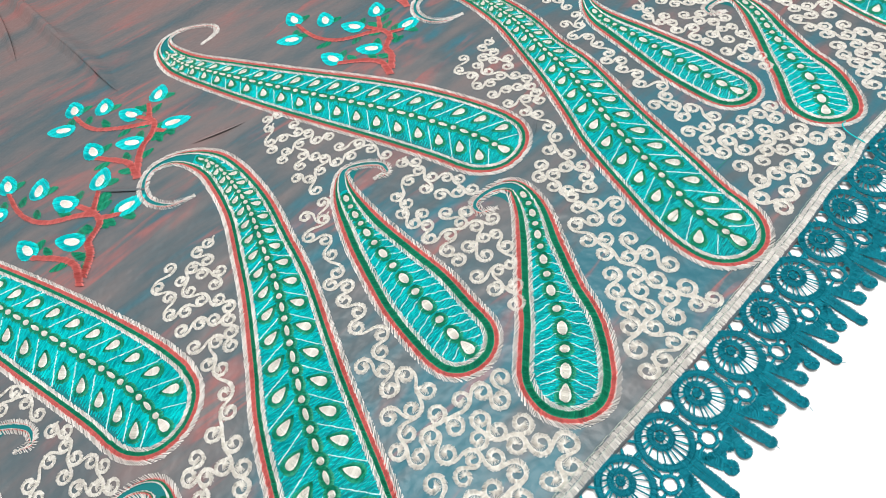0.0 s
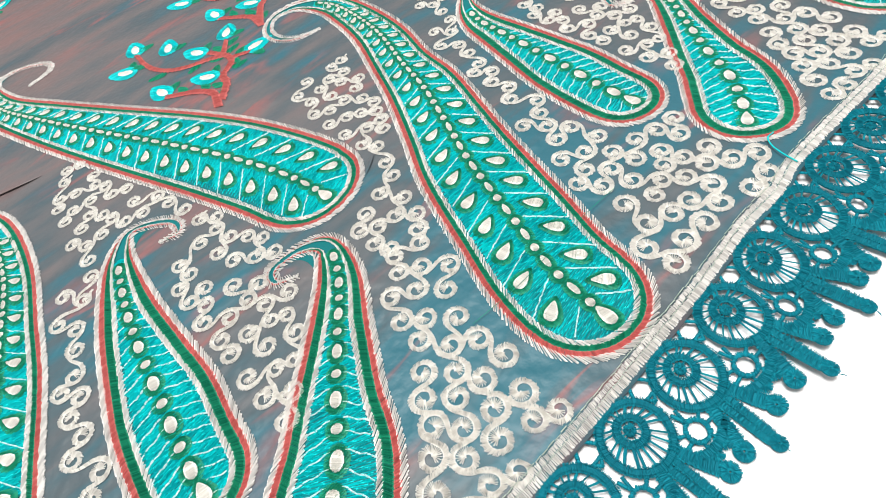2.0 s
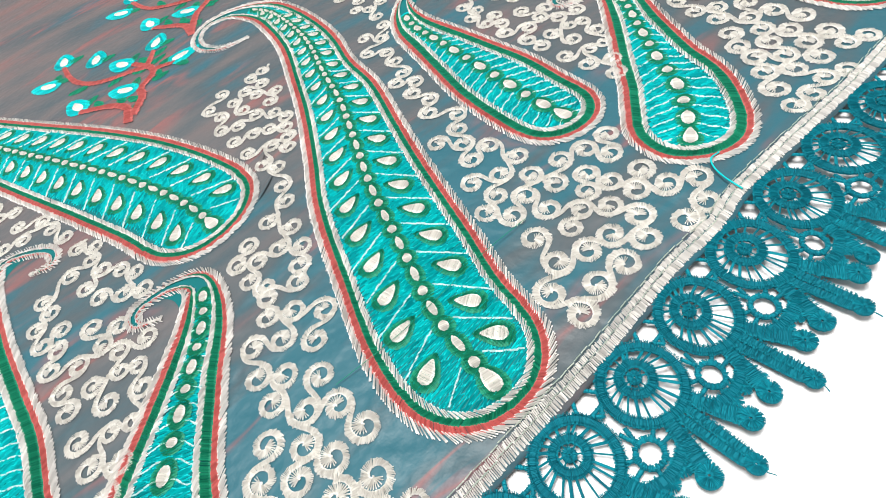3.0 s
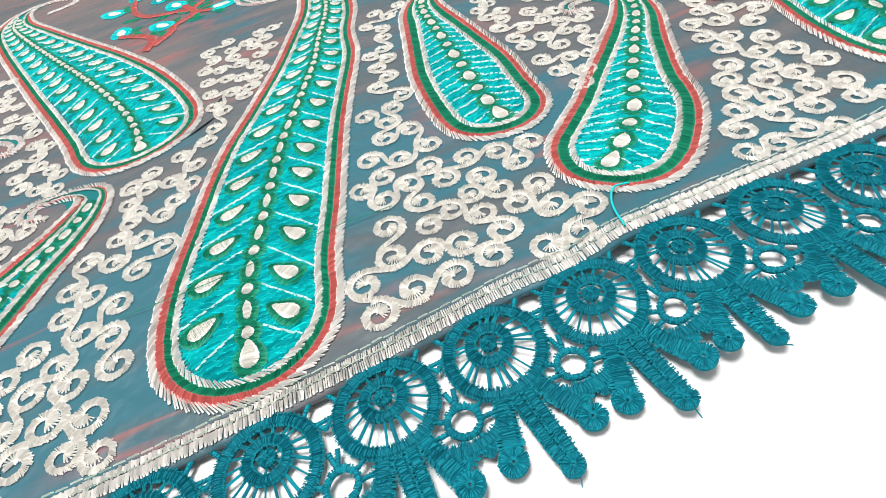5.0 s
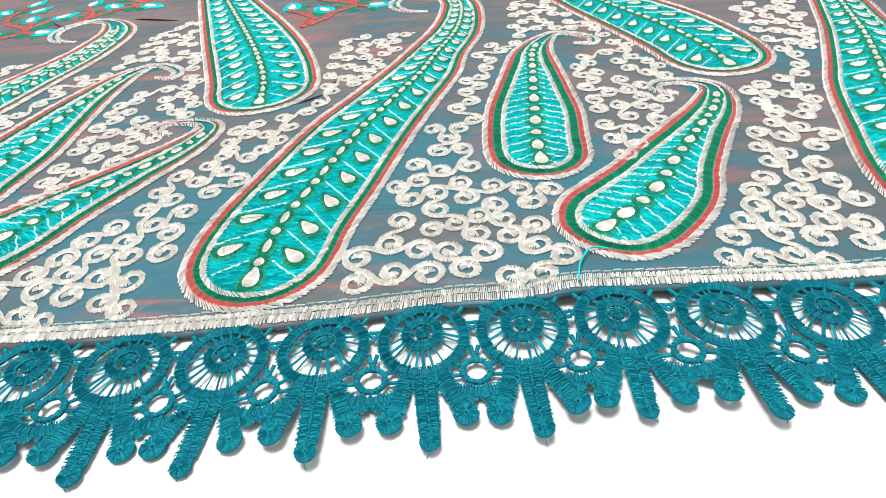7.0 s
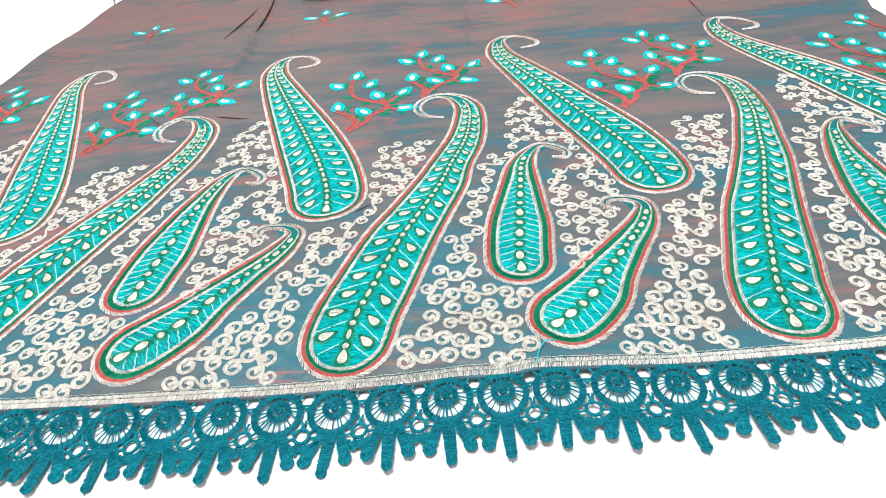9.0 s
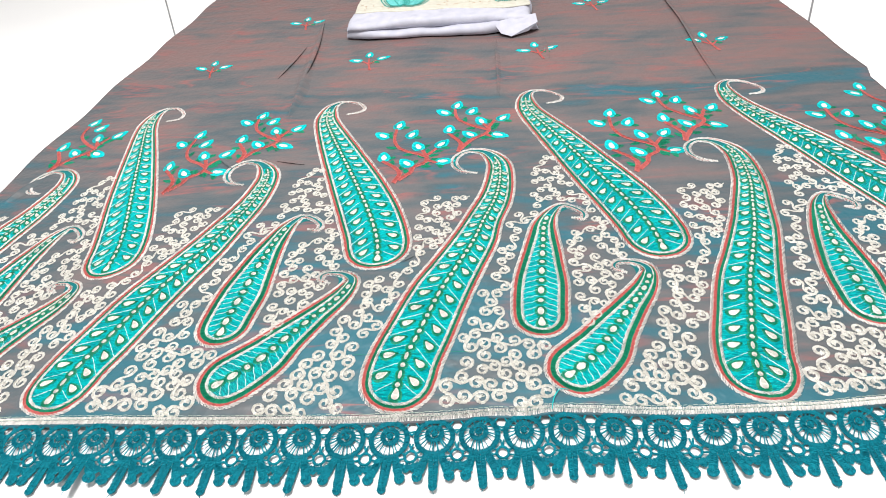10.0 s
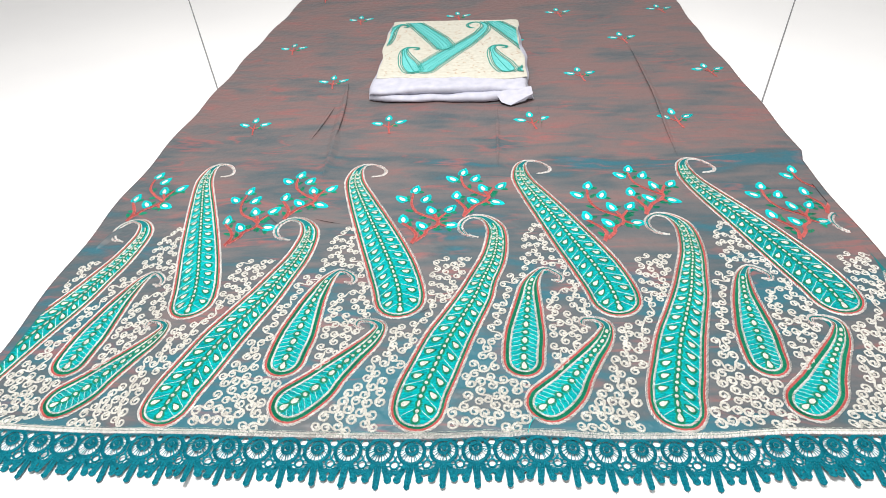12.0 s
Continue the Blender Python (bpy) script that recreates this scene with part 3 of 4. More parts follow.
def filled_up(points, step=10.2):
    """The measured heads, and further ones where the ground between them is still bare."""
    p = [np.array(q, float) for q in points]
    first = np.array(points, float)
    x0, y0 = first.min(0)
    x1, y1 = first.max(0)
    for row, y in enumerate(np.arange(y0, y1 + 4, step * 0.8)):
        for x in np.arange(x0 - 3, x1 + 5, step * 0.8) + (row % 2) * step * 0.4:
            q = np.array([x, y])
            if np.sort(np.hypot(*(first - q).T))[1] > 17 or np.hypot(*(np.array(p) - q).T).min() < np.interp(y, [-600, -450], [9.8, 8.5]):
                continue
            if all(np.hypot(*((OUTLINES_POLY[k] + [j * PERIOD, 0]) * 1000 - q).T).min() > 5.4 and not in_polygon(q[None] / 1000, OUTLINES_POLY[k] + [j * PERIOD, 0])[0]
                   for k in "ABCD" for j in (0, 1)):
                p.append(q)
    return p


OUTLINES_POLY = {k: even(o.rim(0.0), 0.002) for k, o in OUTLINES.items()}


def curled(c, to, hand, r, r_to):
    """A spiral of one turn and a quarter whose outer end runs tangentially off to the next head."""
    way = np.arctan2(to[1] - c[1], to[0] - c[0])
    leave = way - hand * np.pi / 2
    t = np.linspace(0, 1, 60)
    turn = leave - hand * 2.15 * np.pi * (1 - t)
    rad = r * (0.13 + 0.69 * t ** 0.72)
    coil = np.stack([c[0] + rad * np.cos(turn), c[1] + rad * np.sin(turn)], 1)
    ahead = np.array([np.cos(way), np.sin(way)])
    side = np.array([np.cos(leave), np.sin(leave)])
    end = np.array(to) - side * r_to * 0.78 - ahead * r_to * 0.1
    span = np.hypot(*(end - coil[-1]))
    u = np.linspace(0, 1, 20)[1:, None]
    a, b = coil[-1] + ahead * span * 0.5, end - ahead * span * 0.45
    tail = (1 - u) ** 3 * coil[-1] + 3 * u * (1 - u) ** 2 * a + 3 * u * u * (1 - u) * b + u ** 3 * end
    return np.concatenate([coil, tail]), hand


def scroll(c, to, hand, r, r_to, rng):
    path, hand = curled(c, to, hand, r, r_to)
    p = even(path, 0.00042)
    t, n = normals(p)
    n = n * -hand
    u = np.linspace(0, 1, len(p))
    w = r * np.interp(u, [0, 0.05, 0.16, 0.34, 0.62, 0.85, 1], [0.56, 0.66, 0.46, 0.31, 0.41, 0.28, 0.20])
    shag = np.interp(u, [0, 0.3, 0.55, 0.75, 1], [0.10, 0.32, 0.36, 0.16, 0.10])
    a = p + n * (w * (0.46 + shag * rng.rand(len(p))))[:, None] + t * 0.0004
    b = p - n * (w * (0.44 + 0.10 * rng.rand(len(p))))[:, None] - t * 0.0004
    return strips(a, b, 0.00062, 0.0008, 0.0004)


def scroll_places():
    """Every scroll of every repeat: head, the point its tail runs to, hand and the two radii."""
    got = []
    for points in SCROLL_GROUNDS.values():
        p, links = chain(filled_up(points))
        gap = np.hypot(*(p[:, None] - p[None]).transpose(2, 0, 1)) + np.eye(len(p))
        size = np.minimum(np.interp(-p[:, 1], [0.34, 0.45, 0.60, 0.66], [0.0047, 0.0051, 0.0058, 0.0066]), np.maximum(0.56 * gap.min(1), 0.0045))
        for i, j, hand in links:
            to = p[j] if j is not None else p[i] + [0.006, 0.001]
            for k in range(-3, 3):
                c = p[i] + [k * PERIOD, 0]
                if inside_cloth(c[None] + [0.005, 0])[0] and inside_cloth(c[None] - [0.005, 0])[0]:
                    got.append((c, to + [k * PERIOD, 0], hand, size[i], size[j] if j is not None else 0.001))
    return got


rng = np.random.RandomState(5)
places = sorted(scroll_places(), key=lambda row: abs(row[0][0] - 0.15))
rest = []
for rank, (c, to, hand, r, r_to) in enumerate(places):
    v, f = scroll(c, to, hand, r, r_to, rng)
    if rank < 300:
        mesh_object("scroll", lay(v), f, WHITE, fabric)
    else:
        rest.append((v, f))
v, f, _ = join(rest)
tagged(mesh_object("scroll_field", lay(v), f, WHITE, fabric), "cream scroll embroidery", kind="stuff")

# ---------------------------------------------------------------- sprigs
def ribbon(points, w, rng, n_step=0.00048, taper=0.3):
    p = even(smooth_line(points, 60)[0], n_step)
    t, n = normals(p)
    u = np.linspace(0, 1, len(p))
    ww = w * (1 - taper * u)
    a = p + n * (ww * (0.5 + 0.15 * rng.rand(len(p)) * 1.8))[:, None] + t * 0.0009
    b = p - n * (ww * (0.5 + 0.15 * rng.rand(len(p)) * 1.8))[:, None] - t * 0.0009
    return strips(a, b, 0.00075, 0.0007, 0.0005)


def leaf(parent, c, ang, l, w, dx, rng, dy=0.0):
    c = np.array(c) + [dx, dy]
    teal = hatch(petal(c, ang, l, w, -0.35, 20), ang + 0.5, 0.0006, 0.00095, 0.0005, 0.0003, rng, 0.0005)
    inner = c - np.array([np.cos(ang), np.sin(ang)]) * l * 0.10
    white = hatch(petal(inner, ang, l * 0.52, w * 0.44, -0.1, 16), ang + 0.8, 0.00055, 0.0009, 0.0007, 0.0007, rng, 0.0003)
    v, f, idx = join([teal, white])
    return mesh_object("leaf", lay(v), f, [TEAL, WHITE], parent, idx)


SPRIGS = [
    ([[(0.1425, -0.3065), (0.1440, -0.2985), (0.1445, -0.2840), (0.1300, -0.2595)],
      [(0.1440, -0.3010), (0.1590, -0.2780), (0.1735, -0.2670), (0.1806, -0.2540), (0.1745, -0.2380)],
      [(0.1800, -0.2480), (0.1885, -0.2290)], [(0.1760, -0.2650), (0.1820, -0.2730)],
      [(0.1800, -0.2550), (0.1613, -0.2422), (0.1444, -0.2254), (0.1388, -0.2099), (0.1376, -0.1930)]],
     [(0.1309, -0.2475, 1.5), (0.1553, -0.2636, 2.3), (0.1930, -0.2700, -0.4), (0.2010, -0.2225, 0.9), (0.1709, -0.2283, 1.9), (0.1411, -0.1817, 1.3), (0.1221, -0.2012, 2.4), (0.1608, -0.1997, 1.1)]),
    ([[(0.0700, -0.3675), (0.0730, -0.3600), (0.0753, -0.3479), (0.0689, -0.3353), (0.0531, -0.3186)],
      [(0.0754, -0.3624), (0.0871, -0.3489), (0.0909, -0.3369), (0.1035, -0.3272), (0.1049, -0.3152), (0.0993, -0.2980)],
      [(0.1050, -0.3220), (0.1180, -0.3300)], [(0.1040, -0.3130), (0.1160, -0.2960)],
      [(0.1060, -0.3166), (0.0959, -0.3075), (0.0811, -0.2989), (0.0710, -0.2897), (0.0643, -0.2759), (0.0622, -0.2612), (0.0635, -0.2411)]],
     [(0.0531, -0.3078, 1.7), (0.0810, -0.3257, 2.2), (0.1270, -0.3270, 0.0), (0.1230, -0.2844, 0.9), (0.0929, -0.2867, 1.9), (0.0667, -0.2303, 1.3), (0.0454, -0.2548, 2.4), (0.0848, -0.2556, 1.1)]),
]
rng = np.random.RandomState(21)
for si, (stems, leaves) in enumerate(SPRIGS):
    for k in range(-2, 3):
        dx = k * PERIOD
        if not (XL - 0.01 < stems[0][0][0] + dx - 0.02 and stems[0][0][0] + dx < XR + 0.03):
            continue
        parts = [ribbon(np.array(s) + [dx, 0], 0.0047 if i < 2 else 0.0039, rng) for i, s in enumerate(stems)]
        parts = [(v, f) for v, f in parts]
        v, f, _ = join(parts)
        v[:, 0] = np.clip(v[:, 0], XL, XR)
        sprig = mesh_object("leaf_sprig", lay(v), f, RED, fabric)
        tagged(sprig, "coral stem with turquoise and white leaves")
        for x, y, a in leaves:
            if XL + 0.008 < x + dx < XR - 0.008:
                leaf(sprig, (x, y), a, 0.0235, 0.0135, dx, rng)
                # dark green tuft beneath
                c = np.array((x, y)) + [dx + 0.009 * np.cos(a - 2.2), 0.009 * np.sin(a - 2.2)]
                if XL + 0.01 < c[0] < XR - 0.01:
                    v, f = hatch(petal(c, a - 1.4, 0.015, 0.0070, -0.2), a - 0.6, 0.0007, 0.0009, 0.0004, 0.0002, rng, 0.0008)
                    mesh_object("green_tuft", lay(v), f, GREEN, sprig)
        for s in stems:
            line = smooth_line(np.array(s) + [dx, 0], 12)[0]
            t, n = normals(line)
            for i in (3, 6, 9):
                side = 1 if rng.rand() < 0.5 else -1
                c = line[i, :2] + n[i] * side * rng.uniform(0.005, 0.008)
                a = np.arctan2(t[i, 1], t[i, 0]) + side * 0.8
                if XL + 0.01 < c[0] < XR - 0.01:
                    v, f = hatch(petal(c, a, rng.uniform(0.010, 0.015), 0.0055, -0.3), a + 0.7, 0.0006, 0.0008, 0.0004, 0.0002, rng, 0.0008)
                    mesh_object("green_tuft", lay(v), f, GREEN, sprig)

# small sprigs strewn over the plain silk
for row in range(7):
    for k in range(-2, 4):
        x, y = (k + (0.45 if row % 2 else 0.0)) * PERIOD - 0.003, 0.207 * row
        if row % 2 == 0 and row:
            x += -0.018
        if not XL + 0.004 < x < XR - 0.012:
            continue
        j = rng.uniform(-0.15, 0.15)
        stem = [ribbon([(x + 0.006, y - 0.040), (x + 0.002, y - 0.020), (x, y + 0.004)], 0.0028, rng)]
        if XL + 0.03 < x:
            stem.append(ribbon([(x + 0.001, y - 0.016), (x - 0.010, y - 0.006)], 0.0026, rng))
        stem.append(ribbon([(x + 0.002, y - 0.018), (x + 0.012, y - 0.006)], 0.0026, rng))
        v, f, _ = join(stem)
        booti = mesh_object("small_sprig", lay(v), f, RED, fabric)
        tagged(booti, "small three-leaved turquoise sprig")
        for lx, ly, a in ((-0.022, 0.000, 2.75), (-0.002, 0.022, 1.55 + j), (0.024, 0.004, 0.45)):
            if XL + 0.01 < x + lx < XR - 0.01:
                leaf(booti, (x + lx, y + ly), a, 0.024, 0.0118, 0, rng)
        v, f = hatch(petal((x + 0.012, y - 0.010), -0.5, 0.016, 0.007, 0), 0.6, 0.0007, 0.0009, 0.0004, 0.0002, rng)
        mesh_object("green_tuft", lay(v), f, GREEN, booti)

# ---------------------------------------------------------------- hem braid
rng = np.random.RandomState(33)


def hem_braid():
    parts = []
    xs = np.arange(XL + 0.002, XR - 0.002, 0.00066)
    n = len(xs)
    for y0, y1 in ((-0.6750, -0.6716), (-0.6712, -0.6690)):
        p = np.stack([xs + rng.uniform(-0.0003, 0.0003, n), y0 + rng.uniform(-0.0004, 0.0003, n)], 1)
        q = np.stack([xs + 0.0004, y1 + rng.uniform(-0.0003, 0.0004, n)], 1)
        parts.append(strips(p, q, 0.00078, 0.0009, 0.0005))
    v, f, _ = join(parts)
    ob = mesh_object("hem_braid", lay(v), f, GREYWHITE, fabric)
    tagged(ob, "silvery braid stitched along the hem")
    xs = np.arange(XL + 0.002, XR - 0.006, 0.0036)
    for y in (-0.6716, -0.6684):
        p = np.stack([xs, np.full(len(xs), y) + rng.uniform(-0.0003, 0.0003, len(xs))], 1)
        q = p + np.stack([np.full(len(xs), 0.0032), rng.uniform(-0.0003, 0.0003, len(xs))], 1)
        v, f = strips(p, q, 0.0006, 0.0005, 0.0013)
        mesh_object("running_stitch", lay(v), f, SAGE, ob)


hem_braid()

# ---------------------------------------------------------------- lace
# rosette by rosette along the hem; the lace is gathered in three places
ROSETTES = (-0.409, -0.380, -0.352, -0.323, -0.292, -0.263, -0.237, -0.209, -0.179, -0.150, -0.121, -0.090, -0.059, -0.029, 0.002, 0.033, 0.065, 0.0965, 0.1285, 0.160,
            0.191, 0.222, 0.254, 0.286, 0.319, 0.352, 0.384, 0.416, 0.448, 0.476, 0.502, 0.530, 0.560, 0.591, 0.622, 0.653, 0.682)


def lace_height(x, y):
    """The lace droops from the hem to the table, and its free edge lifts in places."""
    t = np.clip((-0.674 - y) / 0.03, 0, 1)
    free = np.clip((-0.682 - y) / 0.035, 0, 1.3)
    wave = 0.0012 * np.sin(61 * x) + 0.0010 * np.sin(97 * x + 2)
    lift = 0.0024 * np.exp(-((x - 0.206) / 0.014) ** 2) + 0.0010 * np.exp(-((x - 0.245) / 0.03) ** 2) + 0.005 * np.exp(-((x + 0.118) / 0.014) ** 2) + 0.005 * np.exp(-((x - 0.488) / 0.014) ** 2)
    lift = lift + 0.0012 * np.maximum(np.sin(43 * x + 0.7), 0)
    return (1 - t) * (height(x, np.full_like(x, -0.676)) - 0.0012) + t * (-0.0026 + np.maximum(wave + 0.0006, 0)) + free * lift


def lay_lace(v):
    v = np.array(v, float)
    v[:, 2] += lace_height(v[:, 0], v[:, 1])
    v[:, 1] += hem_sag(v[:, 0], v[:, 1])
    return v


def ring(c, r0, r1, n, rng, ragged=0.0008, w=None, ecc=(0, 0), flat=1.0):
    t = np.linspace(0, 2 * np.pi, n, endpoint=False) + rng.uniform(-0.3, 0.3, n) * 2 * np.pi / n
    d = np.stack([np.cos(t), np.sin(t) * flat], 1)
    c = np.array(c)
    p = c + np.array(ecc) + d * (r0 - ragged * rng.rand(n))[:, None]
    q = c + d * (r1 + ragged * rng.rand(n))[:, None]
    ww = w if w else 2 * np.pi * r1 / n * 1.5
    got = strips(p, q, ww * (0.7 + 0.5 * rng.rand(n)), 0.00045, 0.0007)
    if n > 30:
        t = np.linspace(0, 2 * np.pi, 40)
        e = np.stack([np.cos(t), np.sin(t) * flat], 1)
        got = merged((got[0] + [0, 0, 0.0006], got[1]), pad(c + e * (r0 + r1) / 2, e, r1 - r0, 0.0002, 0.0013))
    return got


def merged(a, b):
    v, f, _ = join([a, b])
    return v, f


def pad(p, n, w, z, h):
    """A solid rounded core under a run of stitches."""
    k = len(p)
    w = np.broadcast_to(w, (k,))[:, None]
    rows = [np.c_[p - n * w * 0.5, np.full(k, z)], np.c_[p - n * w * 0.28, np.full(k, z + h)], np.c_[p + n * w * 0.28, np.full(k, z + h)], np.c_[p + n * w * 0.5, np.full(k, z)]]
    v = np.stack(rows, 1).reshape(-1, 3)
    f = [[i * 4 + j, i * 4 + 4 + j, i * 4 + 5 + j, i * 4 + 1 + j] for i in range(k - 1) for j in range(3)]
    return v, f


def finger(line, w0, w1, rng):
    """A close-worked column of cross stitches along a bent line, with a ragged edge."""
    p = even(smooth_line(line, 40)[0], 0.00030)
    d, n = normals(p)
    k = len(p)
    u = np.linspace(0, 1, k)
    prof = (w0 + (w1 - w0) * u) * np.where(u > 0.86, np.sqrt(np.maximum(1 - ((u - 0.86) / 0.15) ** 2, 0.1)), 1)
    a = p + n * (prof * (0.46 + 0.16 * rng.rand(k)))[:, None] + d * (0.0007 * rng.uniform(-1, 1, k))[:, None]
    b = p - n * (prof * (0.46 + 0.16 * rng.rand(k)))[:, None] + d * (0.0007 * rng.uniform(-1, 1, k))[:, None]
    return merged(strips(a, b, 0.00048, 0.00035, 0.0011), pad(p, n, prof * 0.96, 0.0002, 0.0010))


def bar(a, b, w, rng):
    a, b = np.array(a, float), np.array(b, float)
    d = b - a
    k = max(int(np.hypot(*d) / 0.0007), 3)
    u = np.linspace(0, 1, k)
    n = np.array([-d[1], d[0]]) / np.hypot(*d)
    c = a + d * u[:, None]
    ww = w * (0.5 + 0.12 * rng.rand(k))[:, None]
    return merged(strips(c + n * ww, c - n * ww, 0.0011, 0.0006, 0.0005), pad(c, np.repeat(n[None], k, 0), w * 0.9, 0.0003, 0.0006))


for x, x_next in zip(ROSETTES, ROSETTES[1:] + (0.712,)):
    tight = min(1.0, (x_next - x) / 0.031)
    c = (x, -0.6884 + rng.uniform(-0.0006, 0.0006))
    motif = mesh_object("lace_motif", *(lambda r: (lay_lace(r[0]), r[1]))(ring(c, 0.0112, 0.0143, 240, rng, 0.0007, 0.00050)), LACE, fabric)
    tagged(motif, "petrol blue guipure lace rosette with a three-fingered tassel")
    up = (0.0005 * rng.uniform(-1, 1), 0.0024)
    eye = (c[0] + up[0], c[1] + up[1])
    bits = [("spokes", ring(c, 0.0058, 0.0118, 20, rng, 0.0005, 0.00150, ecc=up)),
            ("inner_ring", ring(eye, 0.0038, 0.0066, 120, rng, 0.0006, 0.0005)),
            ("hub_spokes", ring((eye[0], eye[1] + 0.0004), 0.0016, 0.0046, 9, rng, 0.0002, 0.0009)),
            ("hub", ring((eye[0], eye[1] + 0.0004), 0.0005, 0.0023, 34, rng, 0.0003))]
    sway = rng.uniform(-0.0022, 0.0022)
    y = c[1] - 0.0132
    low = -0.7232 + 0.0028 * np.exp(-((x - 0.225) / 0.035) ** 2) + rng.uniform(-0.0012, 0.0012)
    for s in (-1, 1):
        bits.append(("finger", finger([(x + s * 0.0018, y), (x + s * 0.0016 + sway * 0.5, -0.7130), (x + s * 0.0014 + sway, low)], 0.0035, 0.0031, rng)))
        bits.append(("finger", finger([(x + s * 0.0048, y + 0.0012), (x + s * 0.0072 + sway * 0.3, -0.7080), (x + s * 0.0102 + sway * 0.6, -0.7155)], 0.0045, 0.0062, rng)))
        bits.append(("lobe", ring((x + s * 0.0107 + sway * 0.6, -0.7170), 0.0006, 0.0036, 40, rng, 0.0003)))
    bits.append(("lobe", ring((x + sway, low - 0.0010), 0.0005, 0.0029, 36, rng, 0.0003)))
    tip = (x + sway, low - 0.0040)
    bits.append(("thread_end", strips([tip], [(tip[0] + rng.uniform(-0.0016, 0.0016), tip[1] - rng.uniform(0.0008, 0.0032))], 0.0005, 0.0004, 0.0006)))
    m = ((x + x_next) / 2, -0.7022)
    bits.append(("net_loop", ring(m, 0.0034 * tight, 0.0048 * tight, 44, rng, 0.0005)))
    bits.append(("scallop_band", finger([(m[0] - 0.0108 * tight, m[1] - 0.0040), (m[0] - 0.0050 * tight, m[1] - 0.0066), (m[0], m[1] - 0.0074), (m[0] + 0.0050 * tight, m[1] - 0.0066), (m[0] + 0.0108 * tight, m[1] - 0.0040)], 0.0040, 0.0040, rng)))
    for px, py in ((-0.0078, -0.0072), (-0.0027, -0.0089), (0.0027, -0.0089), (0.0078, -0.0072)):
        bits.append(("scallop", ring((m[0] + px * tight, m[1] + py), 0.0002, 0.0023, 24, rng, 0.0005)))
    for (ax, ay), (bx, by) in (((-0.0040, 0.002), (-0.0072, 0.0040)), ((0.0040, 0.002), (0.0072, 0.0040)), ((0, 0.0046), (-0.0012, 0.0095)), ((0, 0.0046), (0.0012, 0.0095)),
                               ((-0.0042, -0.0008), (-0.0095, -0.0012)), ((0.0042, -0.0008), (0.0095, -0.0012)), ((-0.0022, -0.0042), (-0.0030, -0.0066)), ((0.0022, -0.0042), (0.0030, -0.0066)),
                               ((-0.0022, 0.0180), (-0.0050, 0.0225)), ((0.0022, 0.0180), (0.0050, 0.0225)), ((0, 0.0165), (-0.0022, 0.0190)), ((0, 0.0165), (0.0022, 0.0190)),
                               ((-0.0050, 0.0225), (-0.0020, 0.0270)), ((0.0050, 0.0225), (0.0020, 0.0270)), ((-0.0022, 0.0190), (0.0022, 0.0190))):
        bits.append(("net_bar", bar((m[0] + ax * tight, m[1] + ay), (m[0] + bx * tight, m[1] + by), 0.0014, rng)))
    groups = {}
    for name, vf in bits:
        if name in ("finger", "lobe", "scallop_band", "net_loop", "spokes", "inner_ring", "hub_spokes", "hub"):
            mesh_object(name, lay_lace(vf[0]), vf[1], LACE, motif)
        else:
            groups.setdefault(name, []).append(vf)
    for name, parts in groups.items():
        v, f, _ = join(parts)
        mesh_object(name, lay_lace(v), f, LACE, motif)

# ---------------------------------------------------------------- pleats pressed into the silk, and loose threads
def pleat(x0, y0, x1, y1, w, bend=0.0):
    """A small overturned fold: a lip that rises and leans over the cloth."""
    u = np.linspace(0, 1, 30)
    d = np.array([x1 - x0, y1 - y0])
    n = np.array([-d[1], d[0]]) / np.hypot(*d)
    c = np.array([x0, y0]) + d * u[:, None] + n * (bend * np.sin(np.pi * u))[:, None]
    k = np.sin(np.pi * np.clip(u, 0.001, 0.999)) ** 0.6
    sect = [(-1.6, 0.02), (-0.6, 0.36), (0.1, 0.86), (0.7, 1.02), (1.05, 0.88), (1.15, 0.72)]
    v = np.concatenate([np.c_[c + n * (a * w * k)[:, None], b * w * k - 0.0001] for a, b in sect])
    m = len(u)
    f = [[j * m + i, j * m + i + 1, (j + 1) * m + i + 1, (j + 1) * m + i] for j in range(len(sect) - 1) for i in range(m - 1)]
    return mesh_object("pleat", lay(v), f, SILK, fabric, smooth=True)


for row in ((-0.092, -0.188, -0.100, -0.007, 0.0056, -0.006), (-0.039, -0.315, -0.081, -0.304, 0.0020), (-0.126, -0.324, -0.155, -0.294, 0.0022), (-0.116, 0.20, -0.096, -0.155, 0.0056, 0.004),
            (0.198, -0.165, 0.205, 0.069, 0.0028), (0.504, -0.145, 0.525, 0.362, 0.0040, -0.006), (-0.124, 0.08, -0.140, -0.061, 0.0030), (-0.412, -0.373, -0.392, -0.320, 0.0044),
            (0.284, 0.060, 0.281, -0.041, 0.0026), (0.104, -0.493, 0.088, -0.504, 0.0014), (0.112, -0.470, 0.102, -0.482, 0.0012)):
    pleat(*row)


def loose_thread(name, points, r, mat, label):
    p = smooth_line(points, 60)[0]
    t, n = normals(p)
    z = height(p[:, 0], p[:, 1]) + p[:, 2]
    rows = []
    for a in np.linspace(0, 2 * np.pi, 6, endpoint=False):
        rows.append(np.c_[p[:, :2] + n * (r * np.cos(a)), z + r * np.sin(a)])
    v = np.concatenate(rows)
    m = len(p)
    f = [[j * m + i, ((j + 1) % 6) * m + i, ((j + 1) % 6) * m + i + 1, j * m + i + 1] for j in range(6) for i in range(m - 1)]
    return tagged(mesh_object(name, v, f, mat, smooth=True), label, "thread")


